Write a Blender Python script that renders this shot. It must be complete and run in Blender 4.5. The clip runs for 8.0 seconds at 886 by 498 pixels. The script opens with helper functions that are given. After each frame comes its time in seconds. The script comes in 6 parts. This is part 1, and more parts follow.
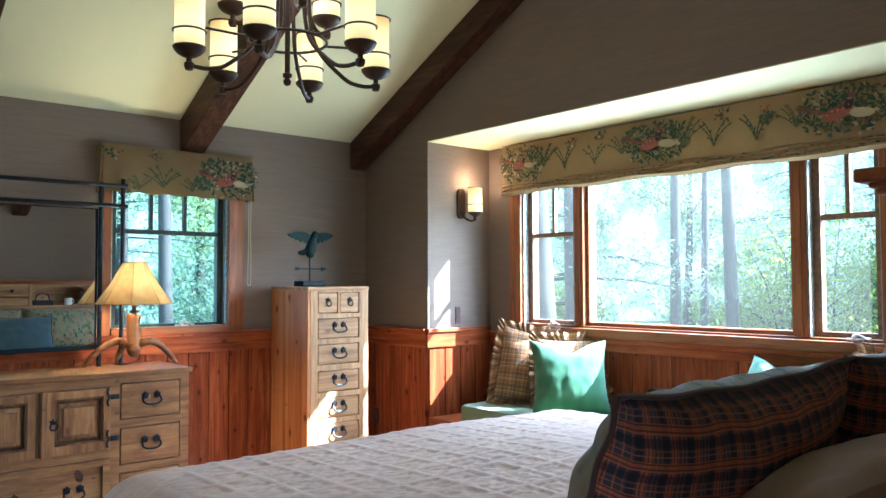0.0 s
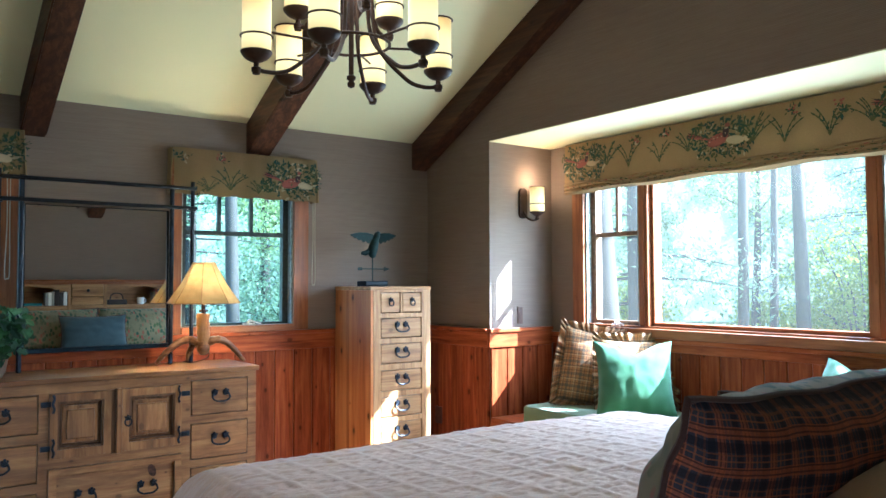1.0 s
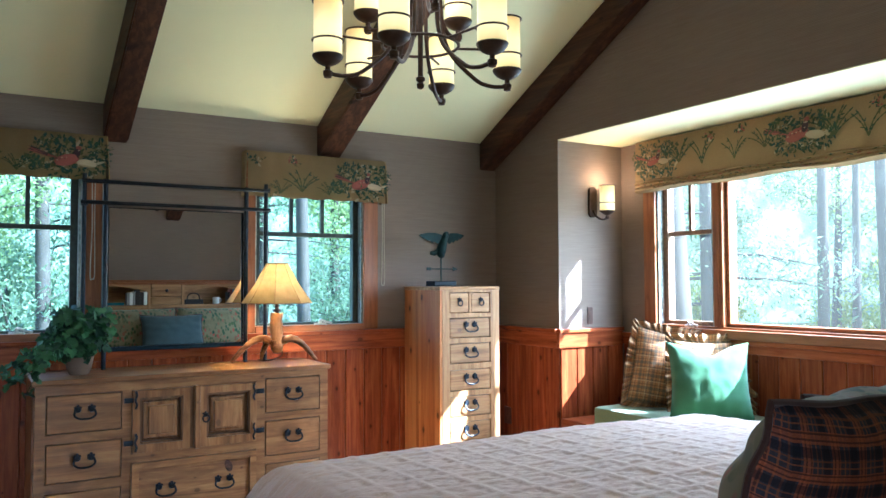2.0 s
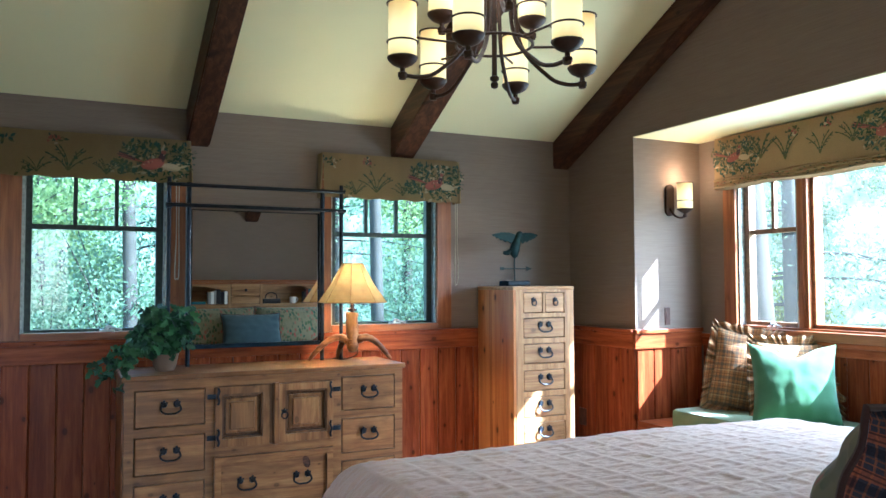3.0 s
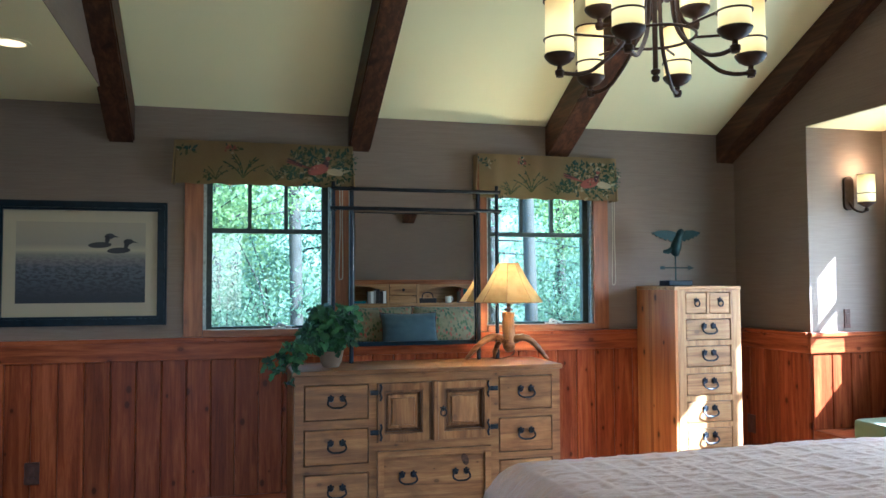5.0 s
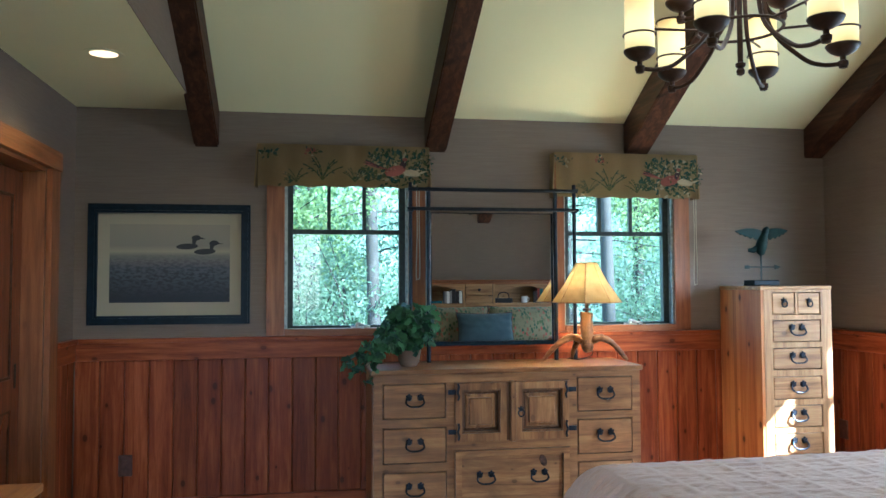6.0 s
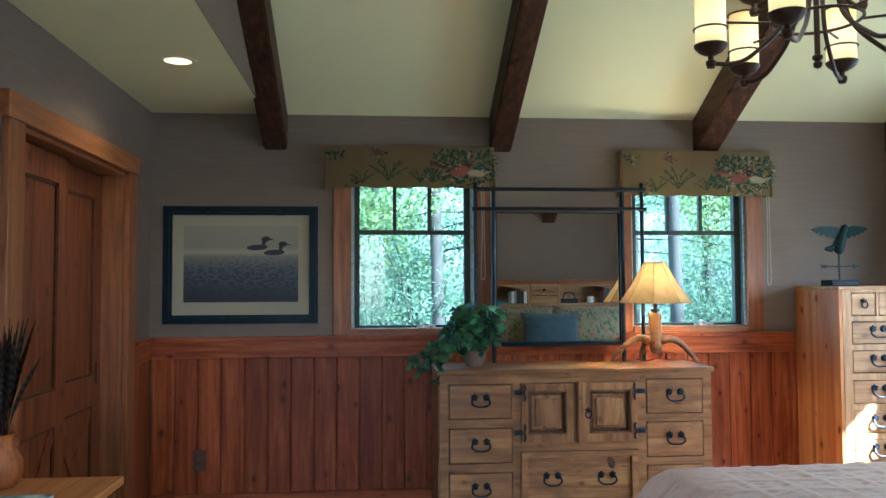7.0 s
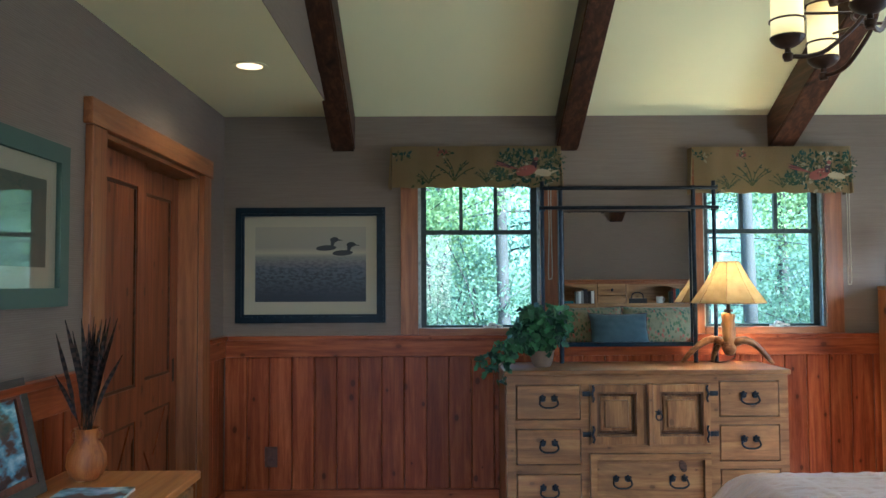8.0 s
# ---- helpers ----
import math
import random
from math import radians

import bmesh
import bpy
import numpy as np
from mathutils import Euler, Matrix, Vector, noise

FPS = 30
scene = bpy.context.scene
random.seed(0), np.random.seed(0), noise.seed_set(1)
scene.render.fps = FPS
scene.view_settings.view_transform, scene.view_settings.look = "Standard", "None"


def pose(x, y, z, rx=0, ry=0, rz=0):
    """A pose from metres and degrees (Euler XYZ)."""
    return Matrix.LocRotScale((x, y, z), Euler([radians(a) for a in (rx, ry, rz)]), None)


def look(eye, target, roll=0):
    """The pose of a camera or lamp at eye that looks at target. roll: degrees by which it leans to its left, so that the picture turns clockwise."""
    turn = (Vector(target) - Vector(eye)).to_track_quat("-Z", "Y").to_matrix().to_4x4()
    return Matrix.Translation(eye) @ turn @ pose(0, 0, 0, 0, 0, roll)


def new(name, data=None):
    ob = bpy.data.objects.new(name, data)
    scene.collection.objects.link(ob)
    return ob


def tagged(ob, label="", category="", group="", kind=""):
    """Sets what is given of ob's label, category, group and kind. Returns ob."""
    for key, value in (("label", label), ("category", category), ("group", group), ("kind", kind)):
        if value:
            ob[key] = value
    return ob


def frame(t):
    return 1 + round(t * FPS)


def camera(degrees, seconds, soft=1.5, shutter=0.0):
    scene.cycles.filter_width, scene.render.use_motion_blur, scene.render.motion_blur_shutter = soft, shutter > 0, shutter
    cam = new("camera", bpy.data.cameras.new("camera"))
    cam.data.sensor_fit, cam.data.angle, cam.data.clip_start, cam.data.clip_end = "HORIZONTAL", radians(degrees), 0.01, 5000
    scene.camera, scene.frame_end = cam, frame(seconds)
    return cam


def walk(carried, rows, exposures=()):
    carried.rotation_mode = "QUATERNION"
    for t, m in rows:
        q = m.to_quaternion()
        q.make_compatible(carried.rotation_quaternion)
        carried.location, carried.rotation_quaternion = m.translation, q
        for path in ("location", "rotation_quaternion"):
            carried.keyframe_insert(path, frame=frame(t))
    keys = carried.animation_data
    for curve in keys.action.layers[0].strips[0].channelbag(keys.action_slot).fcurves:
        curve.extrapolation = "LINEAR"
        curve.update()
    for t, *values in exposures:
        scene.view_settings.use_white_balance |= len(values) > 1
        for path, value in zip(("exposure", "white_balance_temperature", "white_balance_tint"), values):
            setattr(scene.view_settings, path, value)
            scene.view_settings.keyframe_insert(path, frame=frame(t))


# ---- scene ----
# ---- camera ----
cam = camera(58.5, 8.0)
PATH = [
    (0.0, pose(0.0764, 0.0899, 1.40, 92.52, 0.170, -40.345)),
    (0.5, pose(0.0730, 0.0927, 1.40, 92.510, 0.177, -38.244)),
    (1.0, pose(0.0693, 0.0955, 1.40, 92.527, 0.173, -35.969)),
    (1.5, pose(0.0653, 0.0983, 1.40, 92.539, 0.186, -33.583)),
    (3.0, pose(0.0516, 0.1061, 1.40, 92.544, 0.203, -25.931)),
    (3.5, pose(0.0465, 0.1084, 1.40, 92.548, 0.141, -23.225)),
    (4.0, pose(0.0414, 0.1105, 1.40, 92.566, 0.192, -20.550)),
    (4.5, pose(0.0360, 0.1124, 1.40, 92.574, 0.212, -17.769)),
    (6.0, pose(0.0196, 0.1164, 1.40, 92.592, 0.252, -9.541)),
    (6.5, pose(0.0146, 0.1171, 1.40, 92.608, 0.250, -7.093)),
    (7.0, pose(0.0102, 0.1176, 1.40, 92.621, 0.265, -4.938)),
    (7.5, pose(0.0057, 0.1179, 1.40, 92.639, 0.280, -2.774)),
    (8.0, pose(0.0005, 0.1180, 1.40, 92.636, 0.283, -0.237)),
]
walk(cam, PATH, [(0.0, 3.95, 4580, 9), (8.0, 3.95, 4580, 9)])
# ---- world and light ----
SUN_WAY = Vector((-1.0, 0.92, -1.03)).normalized()
world = bpy.data.worlds.new("sky")
scene.world = world
world.use_nodes = True
wn = world.node_tree
sky = wn.nodes.new("ShaderNodeTexSky")
sky.sky_type = "NISHITA"
sky.sun_disc = False
sky.sun_elevation = math.asin(-SUN_WAY.z)
sky.sun_rotation = math.atan2(-SUN_WAY.x, -SUN_WAY.y)
wn.links.new(sky.outputs[0], wn.nodes["Background"].inputs[0])
wn.nodes["Background"].inputs[1].default_value = 0.15

sun_data = bpy.data.lights.new("sun", "SUN")
sun_data.energy = 5.0
sun_data.angle = radians(0.6)
sun_data.color = (1.0, 0.95, 0.86)
sun = new("sun", sun_data)
sun.matrix_world = look((0, 0, 12), Vector((0, 0, 12)) + SUN_WAY)

# main measures of the room
NORTH, EAST, WEST, SOUTH = 4.92, 3.43, -1.31, 0.16
BAY_N, BAY_S, BAY_E, SOFFIT = 4.194, 1.20, 4.00, 2.357
EAVE, SLOPE = 2.435, 0.505
RIDGE = (NORTH + SOUTH) / 2
CAP = 1.087


def daylight(name, at, target, w, h, watts, c=(0.86, 0.95, 1.0)):
    """An area lamp added at an opening to stand in for daylight."""
    data = bpy.data.lights.new(name, "AREA")
    data.shape, data.size, data.size_y, data.energy, data.color = "RECTANGLE", w, h, watts, c
    new(name, data).matrix_world = look(at, target)


# area lamps for the sky over the bay window, light thrown up from the sunlit ground and the bright wood outside, and an
# added fill lamp behind the camera
daylight("bay_sky", (4.75, 2.70, 2.62), (-0.6, 2.90, 1.15), 2.4, 0.7, 22.0)
daylight("bay_ground_bounce", (4.65, 2.70, 0.45), (2.6, 2.70, 2.3), 2.4, 0.6, 2.0, (1.0, 0.98, 0.84))
daylight("bay_woodland_light", (3.965, 2.71, 1.53), (-1.0, 2.71, 1.40), 2.25, 0.75, 2.6, (0.92, 1.0, 0.94))
daylight("north_sky_1", (0.24, 5.65, 2.75), (0.24, 3.6, 0.7), 0.8, 0.5, 2.5)
daylight("north_sky_2", (1.97, 5.65, 2.75), (1.97, 3.6, 0.7), 0.8, 0.5, 2.5)
daylight("entry_fill", (-0.45, -1.12, 1.25), (-0.30, 1.0, 1.30), 1.2, 1.7, 0.15, (0.80, 0.92, 1.0))
# ---- materials ----
def material(name, rough=0.6, metal=0.0, base=(0.5, 0.5, 0.5)):
    m = bpy.data.materials.new(name)
    m.use_nodes = True
    b = m.node_tree.nodes["Principled BSDF"]
    b.inputs["Roughness"].default_value = rough
    b.inputs["Metallic"].default_value = metal
    b.inputs["Base Color"].default_value = (*base, 1)
    b.inputs["Specular IOR Level"].default_value = 0.28
    return m, m.node_tree, b


def node(nt, kind, **values):
    n = nt.nodes.new(kind)
    for key, value in values.items():
        n.inputs[key].default_value = value
    return n


def coords(nt, scale=(1, 1, 1), turn=(0, 0, 0), per_object=False):
    tc = nt.nodes.new("ShaderNodeTexCoord")
    mp = nt.nodes.new("ShaderNodeMapping")
    mp.inputs["Scale"].default_value = scale
    mp.inputs["Rotation"].default_value = turn
    nt.links.new(tc.outputs["Object"], mp.inputs[0])
    if per_object:
        oi = nt.nodes.new("ShaderNodeObjectInfo")
        mul = nt.nodes.new("ShaderNodeVectorMath")
        mul.operation = "SCALE"
        mul.inputs[0].default_value = (17.3, 9.1, 23.7)
        nt.links.new(oi.outputs["Random"], mul.inputs["Scale"])
        nt.links.new(mul.outputs[0], mp.inputs["Location"])
    return mp.outputs[0]


def ramp(nt, source, stops):
    r = nt.nodes.new("ShaderNodeValToRGB")
    e = r.color_ramp.elements
    while len(e) < len(stops):
        e.new(0.5)
    for el, (p, c) in zip(e, stops):
        el.position = p
        el.color = (*c, 1)
    nt.links.new(source, r.inputs[0])
    return r.outputs[0]


def mix(nt, fac, a, b, mode="MIX"):
    n = nt.nodes.new("ShaderNodeMix")
    n.data_type = "RGBA"
    n.blend_type = mode
    for slot, v in ((0, fac), (6, a), (7, b)):
        if isinstance(v, (int, float)):
            n.inputs[slot].default_value = v
        elif isinstance(v, tuple):
            n.inputs[slot].default_value = (*v, 1)
        else:
            nt.links.new(v, n.inputs[slot])
    return n.outputs[2]


def noise_tex(nt, vec, scale, detail=4, rough=0.55, distort=0.0):
    n = node(nt, "ShaderNodeTexNoise", Scale=scale, Detail=detail, Roughness=rough, Distortion=distort)
    nt.links.new(vec, n.inputs["Vector"])
    return n.outputs[0]


def maths(nt, op, a, b=0.0, c=None):
    n = nt.nodes.new("ShaderNodeMath")
    n.operation = op
    for i, v in enumerate((a, b) if c is None else (a, b, c)):
        if isinstance(v, (int, float)):
            n.inputs[i].default_value = v
        else:
            nt.links.new(v, n.inputs[i])
    return n.outputs[0]


def relief(nt, b, height, strength=0.3, distance=0.004):
    n = node(nt, "ShaderNodeBump", Strength=strength, Distance=distance)
    nt.links.new(height, n.inputs["Height"])
    nt.links.new(n.outputs[0], b.inputs["Normal"])


def wood(name, dark, mid, light, axis="z", rough=0.5, knots=0.5, tint=0.35, stripe=0.0, blotch=0.0):
    """Wood with long grain along one axis, knots, and a tone of its own for each board."""
    m, nt, b = material(name, rough)
    k = {"x": (0.9, 14, 14), "y": (14, 0.9, 14), "z": (14, 14, 0.9)}[axis]
    v = coords(nt, k, per_object=True)
    grain = noise_tex(nt, v, 2.2, 6, 0.62, 0.6)
    fine = noise_tex(nt, coords(nt, tuple(6 * q for q in k), per_object=True), 3.0, 3, 0.6)
    col = ramp(nt, grain, [(0.30, dark), (0.48, mid), (0.68, light)])
    col = mix(nt, 0.22, col, ramp(nt, fine, [(0.3, dark), (0.7, light)]))
    if stripe:
        sv = coords(nt, {"x": (0, 8, 8), "y": (8, 0, 8), "z": (8, 8, 0)}[axis], per_object=True)
        vr = node(nt, "ShaderNodeTexVoronoi", Scale=stripe)
        nt.links.new(sv, vr.inputs["Vector"])
        sep = nt.nodes.new("ShaderNodeSeparateColor")
        nt.links.new(vr.outputs["Color"], sep.inputs[0])
        col = mix(nt, 0.45, col, ramp(nt, sep.outputs[0], [(0.2, dark), (0.5, mid), (0.9, light)]))
    if knots:
        # knots: round spots with a darker heart and a ring, strewn over the face of the board
        sep = nt.nodes.new("ShaderNodeSeparateXYZ")
        nt.links.new(coords(nt, per_object=True), sep.inputs[0])
        flat = nt.nodes.new("ShaderNodeCombineXYZ")
        along, across = (sep.outputs["Z"], maths(nt, "ADD", sep.outputs["X"], sep.outputs["Y"])) if axis == "z" else (maths(nt, "ADD", sep.outputs["X"], sep.outputs["Y"]), sep.outputs["Z"])
        nt.links.new(maths(nt, "MULTIPLY", across, 1.55), flat.inputs[0])
        nt.links.new(along, flat.inputs[1])
        vo = node(nt, "ShaderNodeTexVoronoi", Scale=3.4)
        vo.voronoi_dimensions = "2D"
        nt.links.new(flat.outputs[0], vo.inputs["Vector"])
        size = nt.nodes.new("ShaderNodeSeparateColor")
        nt.links.new(vo.outputs["Color"], size.inputs[0])
        d = maths(nt, "DIVIDE", vo.outputs["Distance"], maths(nt, "ADD", maths(nt, "MULTIPLY", size.outputs[0], 0.9), 0.25))
        heart = ramp(nt, d, [(0.050, (1, 1, 1)), (0.075, (0, 0, 0))])
        halo = ramp(nt, d, [(0.07, (0.5, 0.5, 0.5)), (0.17, (0, 0, 0))])
        col = mix(nt, maths(nt, "MULTIPLY", halo, knots), col, dark)
        col = mix(nt, maths(nt, "MULTIPLY", heart, knots), col, tuple(0.28 * q for q in dark))
    if blotch:
        # uneven take-up of the stain, drawn out along the grain
        cloud = noise_tex(nt, coords(nt, {"x": (1, 3, 3), "y": (3, 1, 3), "z": (3, 3, 1)}[axis], per_object=True), 3.2, 5, 0.6, 0.8)
        col = mix(nt, maths(nt, "MULTIPLY", ramp(nt, cloud, [(0.42, (0, 0, 0)), (0.66, (1, 1, 1))]), blotch), col, tuple(0.75 * q for q in dark))
    oi = nt.nodes.new("ShaderNodeObjectInfo")
    tone = ramp(nt, oi.outputs["Random"], [(0.0, (1 - tint,) * 3), (1.0, (1.0, 1.0, 1.0))])
    col = mix(nt, 1.0, col, tone, "MULTIPLY")
    nt.links.new(col, b.inputs["Base Color"])
    nt.links.new(ramp(nt, fine, [(0.2, (rough - 0.1,) * 3), (0.8, (rough + 0.12,) * 3)]), b.inputs["Roughness"])
    relief(nt, b, grain, 0.25, 0.003)
    return m


def wallpaper():
    m, nt, b = material("grasscloth wallpaper", 0.75)
    fibre = noise_tex(nt, coords(nt, (6, 6, 260)), 1.0, 3, 0.6)
    lines = nt.nodes.new("ShaderNodeTexWave")
    lines.wave_type, lines.bands_direction = "BANDS", "Z"
    lines.inputs["Scale"].default_value = 42
    lines.inputs["Distortion"].default_value = 0.6
    nt.links.new(coords(nt), lines.inputs["Vector"])
    big = noise_tex(nt, coords(nt), 1.3, 3)
    col = ramp(nt, fibre, [(0.25, (0.160, 0.118, 0.089)), (0.75, (0.226, 0.175, 0.134))])
    col = mix(nt, 0.25, col, ramp(nt, lines.outputs[0], [(0.1, (0.130, 0.098, 0.070)), (0.9, (0.226, 0.180, 0.130))]))
    col = mix(nt, 1.0, col, ramp(nt, big, [(0.3, (0.9, 0.9, 0.92)), (0.7, (1, 1, 1))]), "MULTIPLY")
    nt.links.new(col, b.inputs["Base Color"])
    relief(nt, b, lines.outputs[0], 0.25, 0.002)
    return m


def plaster(name, c, var=0.06):
    m, nt, b = material(name, 0.85)
    big = noise_tex(nt, coords(nt), 0.8, 4)
    fine = noise_tex(nt, coords(nt), 90, 3)
    nt.links.new(ramp(nt, big, [(0.3, tuple(q * (1 - var) for q in c)), (0.7, c)]), b.inputs["Base Color"])
    relief(nt, b, fine, 0.12, 0.002)
    return m


def cloth(name, c, var=0.25, weave=260, rough=0.9, sheen=0.2):
    m, nt, b = material(name, rough)
    v = coords(nt)
    big = noise_tex(nt, v, 5, 4)
    chk = noise_tex(nt, v, weave, 2)
    col = ramp(nt, big, [(0.3, tuple(q * (1 - var) for q in c)), (0.7, c)])
    col = mix(nt, 0.25, col, ramp(nt, chk, [(0.35, tuple(q * 0.6 for q in c)), (0.65, tuple(min(1, q * 1.2) for q in c))]))
    nt.links.new(col, b.inputs["Base Color"])
    b.inputs["Sheen Weight"].default_value = sheen
    relief(nt, b, chk, 0.3, 0.001)
    return m


def plaid(name, ground, bands, axes=("X", "Y"), size=9.0):
    """A woven check: bands of thread across two directions over a ground."""
    m, nt, b = material(name, 0.92)
    tc = nt.nodes.new("ShaderNodeTexCoord")
    sep = nt.nodes.new("ShaderNodeSeparateXYZ")
    wob = noise_tex(nt, tc.outputs["Object"], 6, 2)
    nt.links.new(tc.outputs["UV"], sep.inputs[0])
    col = ground
    for ax in axes:
        u = maths(nt, "ADD", maths(nt, "MULTIPLY", sep.outputs[ax], size), maths(nt, "MULTIPLY", wob, 0.12))
        f = maths(nt, "FRACT", u)
        for lo, hi, c, amount in bands:
            inside = maths(nt, "MULTIPLY", maths(nt, "GREATER_THAN", f, lo), maths(nt, "LESS_THAN", f, hi))
            col = mix(nt, maths(nt, "MULTIPLY", inside, amount), col, c)
    thread = noise_tex(nt, tc.outputs["Object"], 320, 2)
    col = mix(nt, 0.5, col, mix(nt, 1.0, col, ramp(nt, thread, [(0.3, (0.55,) * 3), (0.7, (1.3,) * 3)]), "MULTIPLY"))
    nt.links.new(col, b.inputs["Base Color"])
    b.inputs["Sheen Weight"].default_value = 0.04
    relief(nt, b, thread, 0.35, 0.001)
    return m


def iron(name, c=(0.012, 0.014, 0.018), rough=0.45, metal=0.8):
    m, nt, b = material(name, rough, metal)
    n = noise_tex(nt, coords(nt), 40, 4)
    nt.links.new(ramp(nt, n, [(0.3, c), (0.75, tuple(2.2 * q for q in c))]), b.inputs["Base Color"])
    relief(nt, b, n, 0.2, 0.002)
    return m


def glowing(name, c, strength, low=0.7):
    m, nt, b = material(name, 0.3, 0, c)
    tc = nt.nodes.new("ShaderNodeTexCoord")
    sep = nt.nodes.new("ShaderNodeSeparateXYZ")
    nt.links.new(tc.outputs["Generated"], sep.inputs[0])
    n = maths(nt, "ADD", sep.outputs["Z"], maths(nt, "MULTIPLY", noise_tex(nt, coords(nt), 9, 3), 0.15))
    dim = (c[0] * low, c[1] * low * 0.8, c[2] * low * 0.55)
    nt.links.new(ramp(nt, n, [(0.0, dim), (0.3, c), (0.6, c), (1.1, dim)]), b.inputs["Emission Color"])
    b.inputs["Emission Strength"].default_value = strength
    return m


M = {}
M["wallpaper"] = wallpaper()
M["ceiling"] = plaster("cream ceiling paint", (0.74, 0.71, 0.43))
M["plaster"] = plaster("outside stucco", (0.42, 0.38, 0.32))
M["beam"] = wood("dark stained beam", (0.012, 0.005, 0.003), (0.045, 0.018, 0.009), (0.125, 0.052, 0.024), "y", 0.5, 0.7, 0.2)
M["pine"] = wood("orange pine plank", (0.115, 0.019, 0.006), (0.225, 0.046, 0.013), (0.38, 0.108, 0.030), "z", 0.34, 0.7, 0.38)
M["pine_x"] = wood("orange pine rail", (0.100, 0.018, 0.006), (0.235, 0.052, 0.014), (0.38, 0.112, 0.031), "x", 0.36, 0.6, 0.15)
M["pine_y"] = wood("orange pine rail across", (0.100, 0.018, 0.006), (0.235, 0.052, 0.014), (0.38, 0.112, 0.031), "y", 0.36, 0.6, 0.15)
M["casing"] = wood("fir casing", (0.13, 0.041, 0.012), (0.25, 0.088, 0.027), (0.35, 0.140, 0.046), "z", 0.42, 0.2, 0.15)
M["casing_x"] = wood("fir casing level", (0.13, 0.041, 0.012), (0.25, 0.088, 0.027), (0.35, 0.140, 0.046), "x", 0.42, 0.2, 0.15)
M["casing_y"] = wood("fir casing level across", (0.13, 0.041, 0.012), (0.25, 0.088, 0.027), (0.35, 0.140, 0.046), "y", 0.42, 0.2, 0.15)
for key in ("pine", "pine_x", "pine_y"):
    M[key].node_tree.nodes["Principled BSDF"].inputs["Specular IOR Level"].default_value = 0.10
M["rustic"] = wood("rustic waxed pine", (0.125, 0.048, 0.015), (0.310, 0.138, 0.043), (0.45, 0.235, 0.085), "x", 0.42, 0.55, 0.3, blotch=0.55)
M["rustic_z"] = wood("rustic waxed pine upright", (0.125, 0.048, 0.015), (0.310, 0.138, 0.043), (0.45, 0.235, 0.085), "z", 0.42, 0.55, 0.3, blotch=0.55)
# darker copy of the waxed pine, with shade put into its colour
M["rustic dark"] = wood("waxed pine with shade painted in", (0.035, 0.014, 0.005), (0.13, 0.056, 0.020), (0.26, 0.125, 0.048), "z", 0.42, 0.3, 0.2, blotch=0.5)
M["pale"] = wood("pale rustic pine", (0.13, 0.058, 0.020), (0.33, 0.175, 0.066), (0.48, 0.285, 0.12), "x", 0.5, 0.5, 0.15)
M["pale_z"] = wood("pale rustic pine upright", (0.13, 0.058, 0.020), (0.33, 0.175, 0.066), (0.48, 0.285, 0.12), "z", 0.5, 0.45, 0.12)
M["side"] = wood("laminated pine side", (0.13, 0.030, 0.006), (0.37, 0.115, 0.024), (0.56, 0.255, 0.070), "z", 0.5, 0.85, 0.1, stripe=1.4)
M["door"] = wood("brown stained door", (0.055, 0.013, 0.005), (0.150, 0.041, 0.013), (0.25, 0.080, 0.027), "z", 0.42, 0.5, 0.15)
# floor is never in view; made pale to bounce light onto the wainscot
M["floor"] = wood("pale pine floor", (0.20, 0.11, 0.050), (0.32, 0.195, 0.095), (0.42, 0.28, 0.15), "y", 0.35, 0.2, 0.3)
M["iron"] = iron("black wrought iron")
M["bronze"] = iron("oiled bronze", (0.024, 0.012, 0.007), 0.5, 0.15)
M["verdigris"] = iron("dark green patina bronze", (0.005, 0.016, 0.016), 0.6, 0.3)
M["sash"] = iron("dark green window paint", (0.020, 0.026, 0.022), 0.5, 0.0)
M["black frame"] = iron("black lacquered frame", (0.004, 0.008, 0.013), 0.38, 0.0)
M["black frame"].node_tree.nodes["Principled BSDF"].inputs["Specular IOR Level"].default_value = 0.08
M["chrome"] = iron("satin metal crank", (0.42, 0.42, 0.40), 0.35, 0.7)
M["track"] = iron("grey window track", (0.20, 0.21, 0.19), 0.45, 0.3)
# ---- building helpers ----
def box(bm, x0, x1, y0, y1, z0, z1, bevel=0.0):
    r = bmesh.ops.create_cube(bm, size=1.0)
    vs = r["verts"]
    for v in vs:
        v.co = Vector(((x0 + x1) / 2 + v.co.x * (x1 - x0), (y0 + y1) / 2 + v.co.y * (y1 - y0), (z0 + z1) / 2 + v.co.z * (z1 - z0)))
    if bevel:
        es = {e for v in vs for e in v.link_edges}
        bmesh.ops.bevel(bm, geom=list(es), offset=bevel, segments=2, affect="EDGES", profile=0.5)
    return vs


def prism(bm, outline, axis, a, b):
    """An outline of pairs, drawn out along an axis from a to b."""
    def at(p, s):
        return {"x": (s, p[0], p[1]), "y": (p[0], s, p[1]), "z": (p[0], p[1], s)}[axis]
    lo = [bm.verts.new(at(p, a)) for p in outline]
    hi = [bm.verts.new(at(p, b)) for p in outline]
    n = len(outline)
    bm.faces.new(lo)
    bm.faces.new(hi)
    for i in range(n):
        bm.faces.new((lo[i], lo[(i + 1) % n], hi[(i + 1) % n], hi[i]))
    bmesh.ops.recalc_face_normals(bm, faces=bm.faces[:])


